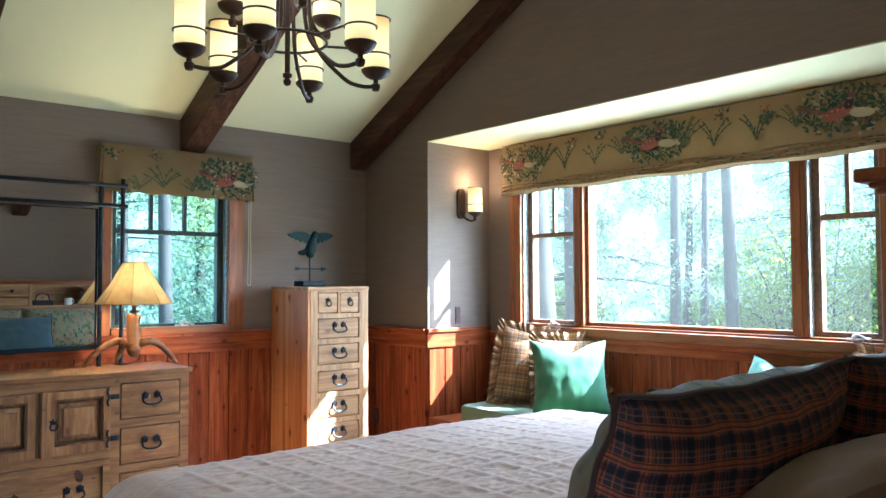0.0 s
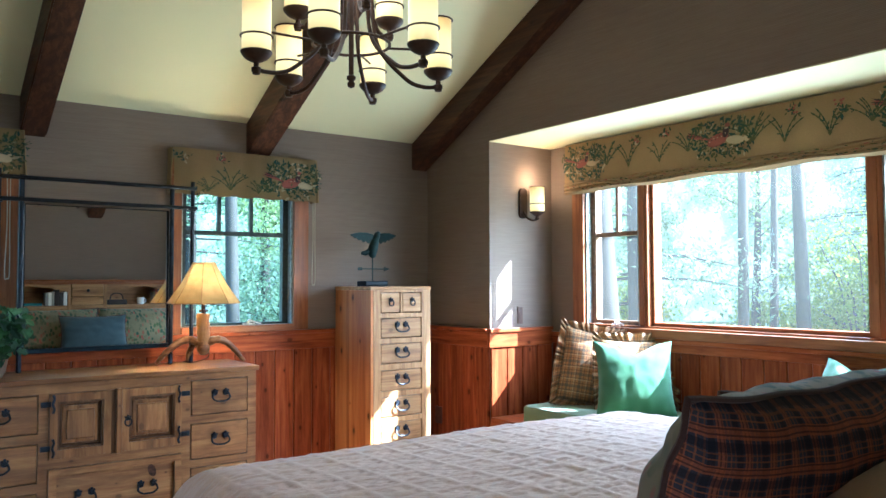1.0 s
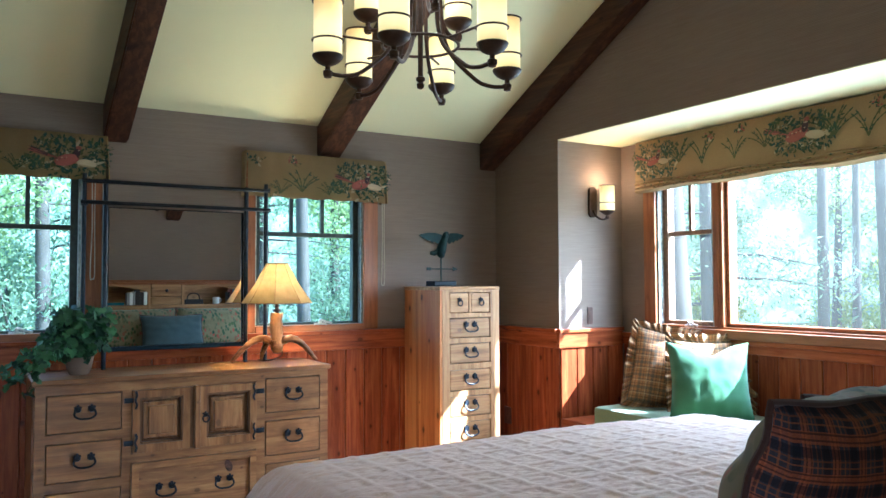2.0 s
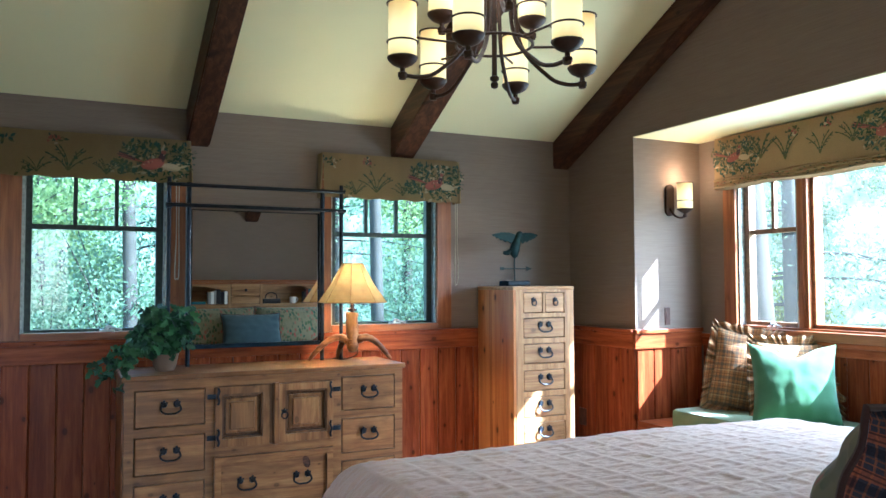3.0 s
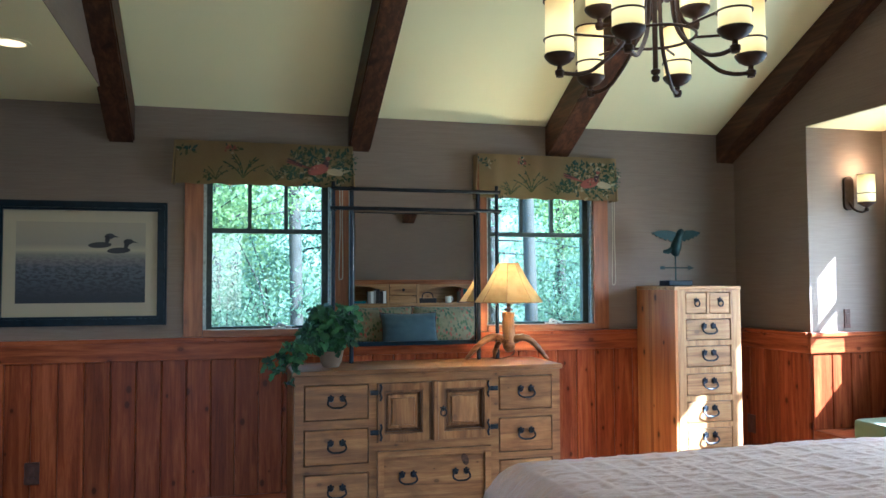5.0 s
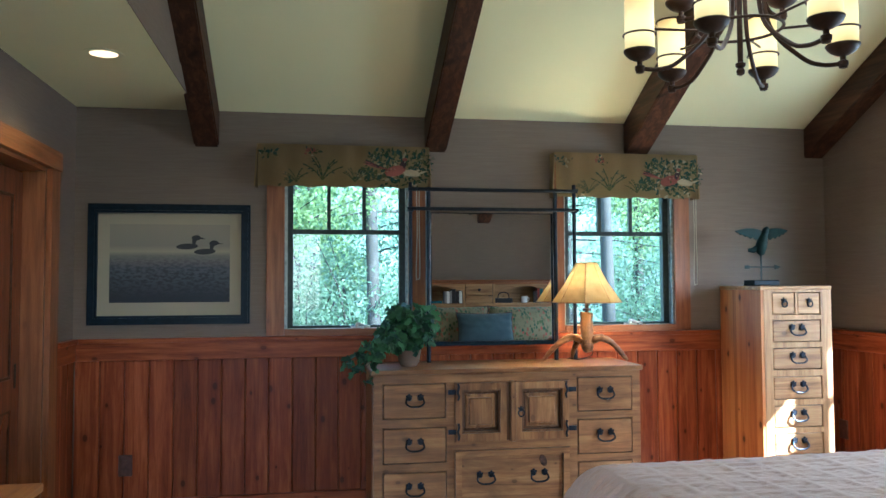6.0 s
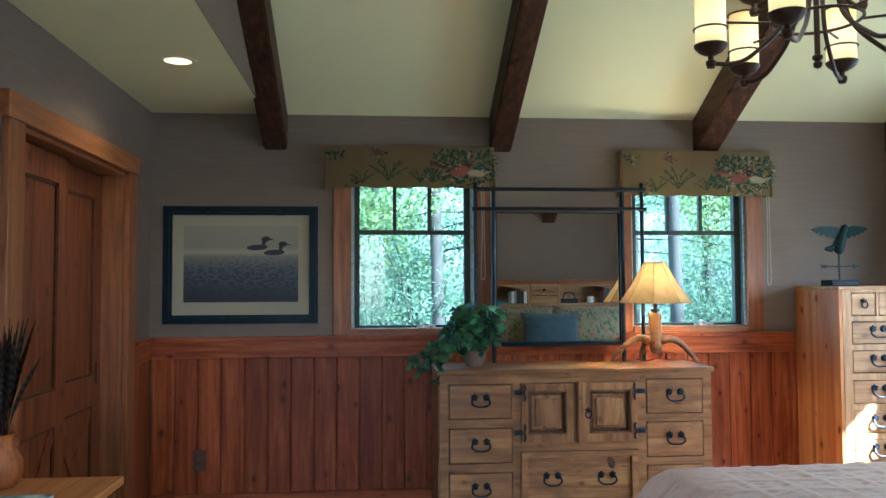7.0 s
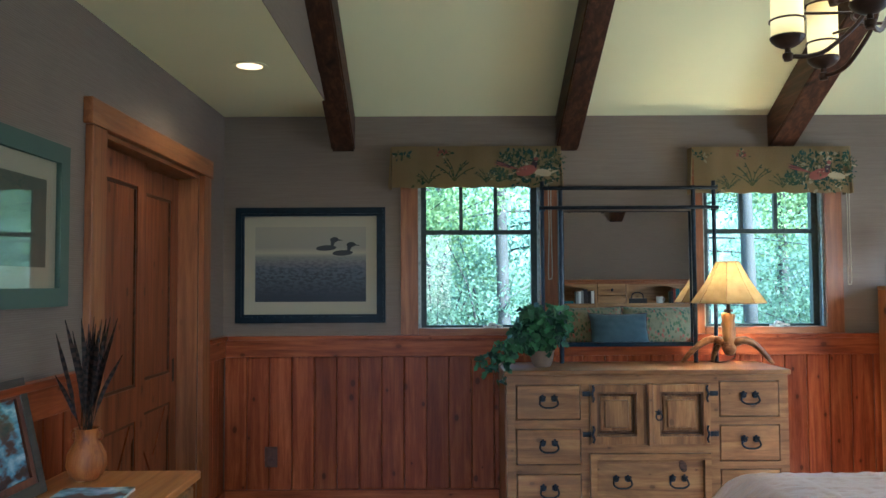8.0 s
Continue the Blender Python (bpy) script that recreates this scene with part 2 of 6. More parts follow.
def tube(bm, points, radius, sides=10):
    """A round bar along points; radius may be one number or one for each point."""
    pts = [Vector(p) for p in points]
    rad = radius if isinstance(radius, (list, tuple)) else [radius] * len(pts)
    rings, side = [], None
    for i, p in enumerate(pts):
        way = (pts[min(i + 1, len(pts) - 1)] - pts[max(i - 1, 0)]).normalized()
        if side is None:
            side = way.cross(Vector((0.31, 0.17, 0.93)))
        side = (side - way * side.dot(way)).normalized()
        up = way.cross(side)
        rings.append([bm.verts.new(p + rad[i] * (math.cos(q) * side + math.sin(q) * up)) for q in [2 * math.pi * k / sides for k in range(sides)]])
    for r0, r1 in zip(rings, rings[1:]):
        for k in range(sides):
            bm.faces.new((r0[k], r0[(k + 1) % sides], r1[(k + 1) % sides], r1[k]))
    bm.faces.new(rings[0][::-1])
    bm.faces.new(rings[-1])


def lathe(bm, profile, x=0.0, y=0.0, sides=24, close=True):
    """A turned body: pairs of radius and height."""
    rings = [[bm.verts.new((x + r * math.cos(2 * math.pi * k / sides), y + r * math.sin(2 * math.pi * k / sides), z)) for k in range(sides)] for r, z in profile]
    for r0, r1 in zip(rings, rings[1:]):
        for k in range(sides):
            bm.faces.new((r0[k], r0[(k + 1) % sides], r1[(k + 1) % sides], r1[k]))
    if close:
        bm.faces.new(rings[0][::-1])
        bm.faces.new(rings[-1])


def curve(points, steps=8):
    """A smooth line through points."""
    p = [Vector(q) for q in points]
    p = [2 * p[0] - p[1]] + p + [2 * p[-1] - p[-2]]
    out = []
    for i in range(1, len(p) - 2):
        for s in range(steps):
            t = s / steps
            a, b, c, d = p[i - 1:i + 3]
            out.append(0.5 * (2 * b + (c - a) * t + (2 * a - 5 * b + 4 * c - d) * t * t + (3 * b - a - 3 * c + d) * t ** 3))
    out.append(p[-2])
    return out


def mesh_of(name, bm, mat, smooth=False):
    me = bpy.data.meshes.new(name)
    bm.to_mesh(me)
    bm.free()
    for m in mat if isinstance(mat, (list, tuple)) else [mat]:
        me.materials.append(M[m] if isinstance(m, str) else m)
    if smooth:
        me.polygons.foreach_set("use_smooth", [True] * len(me.polygons))
        me.set_sharp_from_angle(angle=radians(42))
    return me


def part(name, bm, mat, parent, label="", smooth=False):
    ob = new(name, mesh_of(name, bm, mat, smooth))
    ob.parent = parent
    if label:
        ob["label"] = label
    return ob


def thing(name, label, category, at=(0, 0, 0), group="", kind=""):
    ob = new(name)
    ob.empty_display_size = 0.05
    ob.location = at
    return tagged(ob, label, category, group, kind)


def setting(name, bm, mat, label, category, smooth=False):
    return tagged(new(name, mesh_of(name, bm, mat, smooth)), label, category, "", "structure")


def b_(*args, **kw):
    bm = bmesh.new()
    box(bm, *args, **kw)
    return bm


# ---- the shell of the room ----
T = 0.16


def pitch(y):
    return EAVE + SLOPE * min(NORTH - y, y - SOUTH)


W1 = (-0.13, 0.61, 1.10, 2.06)
W2 = (1.60, 2.34, 1.10, 2.06)
bm = bmesh.new()
for x0, x1 in ((WEST - T, W1[0]), (W1[1], W2[0]), (W2[1], EAST + T)):
    box(bm, x0, x1, NORTH, NORTH + T, -0.1, EAVE + 0.25)
for w in (W1, W2):
    box(bm, w[0], w[1], NORTH, NORTH + T, -0.1, w[2])
    box(bm, w[0], w[1], NORTH, NORTH + T, w[3], EAVE + 0.25)
wall_north = setting("wall_north", bm, "wallpaper", "taupe grasscloth wall above red-brown pine wainscot", "wall")

bm = bmesh.new()
prism(bm, [(BAY_N, -0.1), (NORTH, -0.1), (NORTH, EAVE + 0.1), (BAY_N, pitch(BAY_N) + 0.1)], "x", EAST, EAST + T)
prism(bm, [(BAY_S, SOFFIT + 0.006), (BAY_N, SOFFIT + 0.006), (BAY_N, pitch(BAY_N) + 0.1), (RIDGE, pitch(RIDGE) + 0.1), (BAY_S, pitch(BAY_S) + 0.1)], "x", EAST, EAST + T)
prism(bm, [(SOUTH - 0.02, -0.1), (BAY_S, -0.1), (BAY_S, pitch(BAY_S) + 0.1), (SOUTH - 0.02, EAVE + 0.1)], "x", EAST, EAST + T)
wall_east = setting("wall_east", bm, "wallpaper", "taupe grasscloth gable wall round the window bay", "wall")

bm = bmesh.new()
box(bm, EAST + T, BAY_E + T, BAY_N, BAY_N + T, -0.1, SOFFIT)
wall_bay_north = setting("wall_bay_north", bm, "wallpaper", "narrow taupe side wall of the window bay", "wall")
bm = bmesh.new()
box(bm, EAST + T, BAY_E + T, BAY_S - T, BAY_S, -0.1, SOFFIT)
setting("wall_bay_south", bm, "wallpaper", "narrow taupe side wall of the window bay", "wall")
WB = (1.56, 3.865, 1.12, 2.12)
bm = bmesh.new()
box(bm, BAY_E, BAY_E + T, BAY_S, WB[0], -0.1, SOFFIT)
box(bm, BAY_E, BAY_E + T, WB[1], BAY_N, -0.1, SOFFIT)
box(bm, BAY_E, BAY_E + T, WB[0], WB[1], -0.1, WB[2])
box(bm, BAY_E, BAY_E + T, WB[0], WB[1], WB[3], SOFFIT)
wall_bay_east = setting("wall_bay_east", bm, "wallpaper", "outer wall of the window bay with a wide window", "wall")
bm = bmesh.new()
box(bm, EAST + 0.002, BAY_E + T, BAY_S + 0.0, BAY_N - 0.0, SOFFIT, SOFFIT + 0.0055)
box(bm, EAST + T + 0.002, BAY_E + T, BAY_S - T, BAY_N + T, SOFFIT + 0.006, SOFFIT + 0.12)
setting("ceiling_bay", bm, "ceiling", "cream painted soffit over the window bay", "ceiling")

DOOR = (3.16, 4.42, 2.005)
bm = bmesh.new()
box(bm, WEST - T, WEST, -1.1, DOOR[0], -0.1, EAVE + 0.1)
box(bm, WEST - T, WEST, DOOR[1], NORTH, -0.1, EAVE + 0.1)
box(bm, WEST - T, WEST, DOOR[0], DOOR[1], DOOR[2], EAVE + 0.1)
box(bm, WEST - T - 0.06, WEST - T, DOOR[0] - 0.1, DOOR[1] + 0.1, -0.1, DOOR[2] + 0.1)
wall_west = setting("wall_west", bm, "wallpaper", "taupe grasscloth wall with a wide sliding closet door", "wall")

bm = bmesh.new()
prism(bm, [(0.45, -0.1), (EAST + T, -0.1), (EAST + T, EAVE + 0.1), (0.45, EAVE + 0.1)], "y", SOUTH - T, SOUTH)
setting("wall_south", bm, "wallpaper", "taupe grasscloth wall behind the bed", "wall")
bm = b_(0.45, 0.45 + T, -1.1, SOUTH - T, -0.1, EAVE + 0.1)
setting("wall_entry_east", bm, "wallpaper", "taupe side wall of the entry", "wall")
# unseen end wall, with an opening made up for the fill lamp
bm = bmesh.new()
for q in ((WEST - T, -1.06, -0.1, EAVE + 0.1), (0.16, 0.45 + T, -0.1, EAVE + 0.1), (-1.06, 0.16, -0.1, 0.36), (-1.06, 0.16, 2.12, EAVE + 0.1)):
    box(bm, q[0], q[1], -1.1 - T, -1.1, q[2], q[3])
setting("wall_entry_south", bm, "wallpaper", "taupe end wall of the entry", "wall")

# sloping ceilings, flat strip at the west side, and the upright piece between them
FLAT = -0.64
for name, y0, y1 in (("ceiling_north_slope", NORTH + 0.02, RIDGE), ("ceiling_south_slope", SOUTH - 0.02, RIDGE)):
    z0, z1 = EAVE - SLOPE * 0.02, pitch(RIDGE)
    bm = bmesh.new()
    prism(bm, [(y0, z0), (y1, z1), (y1, z1 + 0.14), (y0, z0 + 0.14)], "x", FLAT - 0.03, EAST + T)
    setting(name, bm, "ceiling", "cream painted sloping ceiling between dark beams", "ceiling")
bm = b_(WEST - T, FLAT, -1.1 - T, NORTH + T, EAVE, EAVE + 0.1)
box(bm, FLAT, 0.45 + T, -1.1 - T, SOUTH - 0.03, EAVE, EAVE + 0.1)
setting("ceiling_flat", bm, "ceiling", "cream painted flat ceiling with a recessed lamp", "ceiling")
bm = bmesh.new()
prism(bm, [(SOUTH, EAVE + 0.1), (NORTH, EAVE + 0.1), (NORTH, EAVE + 0.12), (RIDGE, pitch(RIDGE) + 0.1), (SOUTH, EAVE + 0.12)], "x", FLAT - 0.12, FLAT)
prism(bm, [(SOUTH, EAVE), (NORTH, EAVE), (NORTH, EAVE + 0.1), (SOUTH, EAVE + 0.1)], "x", FLAT + 0.0, FLAT + 0.004)
setting("wall_gable_west", bm, "wallpaper", "upright piece of wall above the flat ceiling", "wall")

# floor boards
bm = b_(WEST - T, BAY_E + T, -1.1 - T, NORTH + T, -0.14, -0.012)
floor_ob = setting("floor", bm, "floor", "pale pine board floor", "floor")

# roof above, closing the house from outside
bm = bmesh.new()
z1 = pitch(RIDGE) + 0.16
prism(bm, [(SOUTH - 0.7, z1 - SLOPE * (RIDGE - SOUTH + 0.7)), (RIDGE, z1), (NORTH + 0.6, z1 - SLOPE * (NORTH + 0.6 - RIDGE)), (NORTH + 0.6, z1 - SLOPE * (NORTH + 0.6 - RIDGE) + 0.1), (RIDGE, z1 + 0.12), (SOUTH - 0.7, z1 - SLOPE * (RIDGE - SOUTH + 0.7) + 0.1)], "x", FLAT - 0.1, EAST + 0.3)
setting("roof", bm, "plaster", "grey roof of the house", "roof")

# ---- beams ----
def beam(x0, x1, d=0.215):
    bm = bmesh.new()
    out = [(NORTH - 0.001, EAVE - d), (RIDGE, pitch(RIDGE) - d), (SOUTH + 0.001, EAVE - d), (SOUTH + 0.001, EAVE), (RIDGE, pitch(RIDGE) - 0.002), (NORTH - 0.001, EAVE)]
    prism(bm, out, "x", x0, x1)
    bmesh.ops.bevel(bm, geom=[e for e in bm.edges if abs(e.verts[0].co.x - e.verts[1].co.x) < 1e-5], offset=0.008, segments=2, affect="EDGES")
    return tagged(new("beam", mesh_of("beam", bm, "beam")), "dark stained timber beam along the sloping ceiling", "beam", "ceiling beams", "structure")


for x0, x1 in ((-0.655, -0.512), (0.715, 0.85), (2.01, 2.165), (3.285, 3.427)):
    ob = beam(x0, x1, 0.215 if x0 < 3 else 0.195)
    if x0 > 3:
        for v in ob.data.vertices:
            if v.co.x < (x0 + x1) / 2:
                v.co.x += 0.04 * min(1.0, (NORTH - v.co.y) / 1.6)

# ---- wainscot rails ----
def rail(name, x0, x1, y0, y1, mat, label, z0=0.974, z1=CAP, base=True):
    bm = b_(x0, x1, y0, y1, z0, z1, bevel=0.004)
    nx, ny = (0.014, 0) if abs(x1 - x0) < abs(y1 - y0) else (0, 0.014)
    box(bm, x0 - nx, x1 + nx, y0 - ny, y1 + ny, z1 - 0.012, z1 + 0.014, bevel=0.004)
    if base:
        box(bm, x0, x1, y0, y1, 0.0, 0.185, bevel=0.004)
    return tagged(new(name, mesh_of(name, bm, mat)), label, "wainscot rail", "", "structure")


rail("trim_north", WEST, EAST - 0.026, NORTH - 0.026, NORTH - 0.001, "pine_x", "red-brown pine cap rail and baseboard of the wainscot")
rail("trim_east", EAST - 0.026, EAST - 0.001, BAY_N, NORTH - 0.001, "pine_y", "red-brown pine cap rail and baseboard by the chest")
rail("trim_bay_north", EAST - 0.026, BAY_E - 0.026, BAY_N - 0.026, BAY_N - 0.001, "pine_x", "pine cap rail inside the window bay")
rail("trim_bay_east", BAY_E - 0.026, BAY_E - 0.001, BAY_S, BAY_N - 0.001, "pine_y", "pine cap rail under the wide window", 0.985, 1.05)
rail("trim_west", WEST + 0.001, WEST + 0.026, 1.2, 3.01, "pine_y", "red-brown pine cap rail and baseboard")
rail("trim_corner", WEST + 0.001, WEST + 0.026, 4.56, NORTH - 0.027, "pine_y", "short pine cap rail in the corner")


# ---- windows ----
def casement(owner, u0, u1, z0, z1, put, bars=2, axis=1, cut=1.725, paint="sash", glass="pane", foot=0.045):
    """A sash in the opening u0..u1: put(bm, u0, u1, d0, d1, z0, z1) lays a box, d being the depth from the wall's face."""
    s = 0.045
    bm = bmesh.new()
    put(bm, u0, u0 + s, 0.05, 0.095, z0, z1)
    put(bm, u1 - s, u1, 0.05, 0.095, z0, z1)
    put(bm, u0 + s, u1 - s, 0.05, 0.095, z0, z0 + foot)
    put(bm, u0 + s, u1 - s, 0.05, 0.095, z1 - s, z1)
    sash = part("sash", bm, paint, owner, "dark painted sash")
    bm = bmesh.new()
    put(bm, u0 + s, u1 - s, 0.058, 0.088, cut - 0.014, cut + 0.014)
    part("bar", bm, paint, sash)
    for i in range(bars):
        u = u0 + s + (u1 - u0 - 2 * s) * (i + 1) / (bars + 1)
        bm = bmesh.new()
        put(bm, u - 0.011, u + 0.011, 0.06, 0.086, cut + 0.0145, z1 - s)
        part("bar", bm, paint, sash)
    bm = bmesh.new()
    put(bm, u0 + s + 0.001, u1 - s - 0.001, 0.070, 0.075, z0 + foot, z1 - s)
    pane = part("pane", single(bm, axis), glass, sash)
    pane.visible_shadow = False


def crank(owner, at, along):
    bm = bmesh.new()
    a = Vector(at)
    u = Vector(along)
    tube(bm, [a, a + Vector((0, 0, 0.018)), a + u * 0.012 + Vector((0, 0, 0.026))], 0.012, 8)
    tube(bm, [a + u * 0.01 + Vector((0, 0, 0.026)), a + u * 0.05 + Vector((0, 0, 0.012)), a + u * 0.085 + Vector((0, 0, 0.006))], [0.008, 0.006, 0.007], 8)
    tube(bm, [a - u * 0.04, a + u * 0.045], 0.009, 8)
    part("crank", bm, "chrome", owner, "silvery folding window crank", True)


def single(bm, axis):
    """Keeps only the faces of a sheet that look along minus the axis."""
    bm.normal_update()
    bmesh.ops.delete(bm, geom=[f for f in bm.faces if -f.normal[axis] < 0.9], context="FACES")
    return bm


def pane_glass(name="glare-veiled window glass", haze=0.018, ior=1.45, tint=(0.84, 0.985, 0.955), veil=(0.80, 0.92, 0.95)):
    m, nt, b = material(name, 0.0)
    for n in list(nt.nodes):
        if n.type != "OUTPUT_MATERIAL":
            nt.nodes.remove(n)
    clear_ = node(nt, "ShaderNodeBsdfTransparent", Color=(*tint, 1))
    # translucent layer added to imitate veiling glare on the panes
    glare = node(nt, "ShaderNodeBsdfTranslucent", Color=(*veil, 1))
    clear = node(nt, "ShaderNodeMixShader", Fac=haze)
    nt.links.new(clear_.outputs[0], clear.inputs[1])
    nt.links.new(glare.outputs[0], clear.inputs[2])
    gloss = node(nt, "ShaderNodeBsdfGlossy", Roughness=0.02)
    fr = node(nt, "ShaderNodeFresnel", IOR=ior)
    mx = nt.nodes.new("ShaderNodeMixShader")
    nt.links.new(fr.outputs[0], mx.inputs[0])
    nt.links.new(clear.outputs[0], mx.inputs[1])
    nt.links.new(gloss.outputs[0], mx.inputs[2])
    out = [n for n in nt.nodes if n.type == "OUTPUT_MATERIAL"][0]
    nt.links.new(mx.outputs[0], out.inputs[0])
    return m


M["sash brown"] = iron("brown window paint", (0.115, 0.070, 0.040), 0.5, 0.0)
M["pane"] = pane_glass()
M["pane bay"] = pane_glass("glare-veiled bay window glass", 0.016, 1.45, (0.97, 0.985, 0.90), (0.98, 0.97, 0.80))


def north_window(name, w, left=0.105):
    x0, x1, z0, z1 = w
    own = thing(name, "double-hung look casement window with fir casing and dark green sash", "window", kind="structure")
    c = 0.105
    bm = b_(x0 - left, x0, NORTH - 0.022, NORTH - 0.001, CAP + 0.016, z1 + 0.002, bevel=0.003)
    part("casing", bm, "casing", own)
    bm = b_(x1, x1 + c, NORTH - 0.022, NORTH - 0.001, CAP + 0.016, z1 + 0.002, bevel=0.003)
    part("casing", bm, "casing", own)
    bm = b_(x0 - left, x1 + c, NORTH - 0.026, NORTH - 0.001, z1 + 0.003, z1 + 0.11, bevel=0.003)
    part("head_casing", bm, "casing_x", own)
    bm = b_(x0 + 0.001, x1 - 0.001, NORTH - 0.03, NORTH + 0.05, z0 + 0.0005, z0 + 0.042, bevel=0.004)
    part("window_sill", bm, "casing_x", own)
    for a, b in ((x0, x0 + 0.012), (x1 - 0.012, x1)):
        bm = b_(a + 0.0005, b, NORTH + 0.0, NORTH + 0.05, z0 + 0.043, z1)
        box(bm, a + 0.0005, b + (0.006 if a == x0 else 0), NORTH + 0.02, NORTH + 0.03, z0 + 0.043, z1)
        part("jamb", bm, "track", own, "grey inner window track")
    casement(own, x0 + 0.004, x1 - 0.004, z0 + 0.043, z1 - 0.001, lambda m_, u0, u1, d0, d1, a, b: box(m_, u0, u1, NORTH + d0, NORTH + d1, a, b), foot=0.014)
    crank(own, ((x0 + x1) / 2 + 0.06, NORTH - 0.016, z0 + 0.046), (0.9, -0.2, 0))
    return own


north_window("window_1", W1)
north_window("window_2", W2, 0.062)

own = thing("window_3", "wide fir-framed window with a large fixed pane between two casements", "window", kind="structure")
y0, y1, z0, z1 = WB


def bay_box(m_, u0, u1, d0, d1, a, b):
    box(m_, BAY_E + d0, BAY_E + d1, u0, u1, a, b)


def fir(m_, u0, u1, d0, d1, a, b):
    box(m_, BAY_E + d0, BAY_E + d1, u0, u1, a, b, bevel=0.003)


for a, b in ((y0 - 0.10, y0), (y1, y1 + 0.10)):
    bm = bmesh.new()
    fir(bm, a, b, -0.024, -0.001, 1.06, z1)
    part("casing", bm, "casing", own)
bm = bmesh.new()
fir(bm, y0 - 0.10, y1 + 0.10, -0.026, -0.001, z1 + 0.001, z1 + 0.1)
part("head_casing", bm, "casing_y", own)
bm = bmesh.new()
fir(bm, y0 - 0.12, y1 + 0.12, -0.05, -0.001, 1.066, z0 - 0.001)
fir(bm, y0 - 0.10, y1 + 0.10, -0.034, -0.001, 1.051, 1.066)
fir(bm, y0, y1, 0.0, 0.05, z0, z0 + 0.012)
part("window_sill", bm, "casing_y", own)
MULL = ((1.915, 1.988), (3.335, 3.405))
for a, b in MULL:
    bm = bmesh.new()
    fir(bm, a, b, -0.004, 0.1, z0 + 0.013, z1)
    fir(bm, a + 0.022, b - 0.022, -0.012, -0.004, z0 + 0.013, z1)
    part("mullion", bm, "casing", own)
bm = bmesh.new()
for a, b in ((MULL[0][1], MULL[0][1] + 0.022), (MULL[1][0] - 0.022, MULL[1][0])):
    fir(bm, a, b, 0.03, 0.1, z0 + 0.013, z1)
fir(bm, MULL[0][1], MULL[1][0], 0.03, 0.1, z0 + 0.013, z0 + 0.036)
fir(bm, MULL[0][1], MULL[1][0], 0.03, 0.1, z1 - 0.03, z1)
part("fixed_frame", bm, "casing_y", own)
bm = bmesh.new()
bay_box(bm, MULL[0][1] + 0.023, MULL[1][0] - 0.023, 0.07, 0.076, z0 + 0.037, z1 - 0.03)
part("pane", single(bm, 0), "pane bay", own).visible_shadow = False
for a, b in ((y0, MULL[0][0]), (MULL[1][1], y1)):
    bm = bmesh.new()
    for q, r in ((a, a + 0.012), (b - 0.012, b)):
        fir(bm, q, r, 0.0, 0.05, z0 + 0.013, z1)
    part("jamb", bm, "track", own, "grey inner window track")
    casement(own, a + 0.004, b - 0.004, z0 + 0.014, z1 - 0.002, bay_box, bars=1, axis=0, paint="sash brown", glass="pane bay", foot=0.024)
    crank(own, (BAY_E - 0.022, (a + b) / 2 - 0.05, z0 + 0.01), (-0.15, -0.9, 0))
# ---- materials of the things ----
M["tan cloth"] = cloth("tan printed cotton", (0.265, 0.182, 0.080), 0.15, sheen=0.05)
M["print green"] = cloth("printed leaf green", (0.028, 0.062, 0.028), 0.3)
M["print teal"] = cloth("printed blue green", (0.018, 0.062, 0.048), 0.3)
M["print olive"] = cloth("printed olive", (0.085, 0.09, 0.028), 0.3)
M["print red"] = cloth("printed russet", (0.27, 0.080, 0.055), 0.3)
M["print pale"] = cloth("printed cream", (0.40, 0.32, 0.19), 0.2)
M["print dark"] = cloth("printed dark plume", (0.05, 0.025, 0.03), 0.3)
M["cord"] = cloth("blind cord", (0.42, 0.38, 0.28), 0.1)
M["quilt"] = cloth("dusty pink quilt", (0.66, 0.45, 0.335), 0.10, 420, 0.85, 0.3)
_nt = M["quilt"].node_tree
_b = _nt.nodes["Principled BSDF"]
relief(_nt, _b, noise_tex(_nt, coords(_nt, (34, 75, 40)), 1.0, 4, 0.6, 0.8), 0.6, 0.006)
M["sheet"] = cloth("tan bed linen", (0.24, 0.145, 0.075), 0.2)
M["plaid dark"] = plaid("dark tartan", (0.040, 0.045, 0.064), [(0.0, 0.30, (0.46, 0.135, 0.048), 0.5), (0.07, 0.12, (0.012, 0.014, 0.022), 0.7), (0.22, 0.27, (0.012, 0.014, 0.022), 0.7), (0.44, 0.48, (0.36, 0.13, 0.05), 0.55), (0.60, 0.64, (0.24, 0.085, 0.036), 0.5), (0.68, 0.92, (0.006, 0.010, 0.020), 0.6)], size=17.0)
M["plaid light"] = plaid("tan tartan", (0.34, 0.165, 0.062), [(0.0, 0.22, (0.05, 0.07, 0.06), 0.5), (0.36, 0.42, (0.10, 0.05, 0.03), 0.6), (0.62, 0.68, (0.5, 0.38, 0.2), 0.5), (0.74, 0.8, (0.04, 0.06, 0.06), 0.55)], size=13.0)
M["green cloth"] = cloth("plain sea green cotton", (0.056, 0.145, 0.066), 0.15)
M["seat cloth"] = cloth("sage green cushion", (0.17, 0.23, 0.12), 0.12)
M["blue cloth"] = cloth("dusty blue cushion", (0.040, 0.068, 0.080), 0.3)
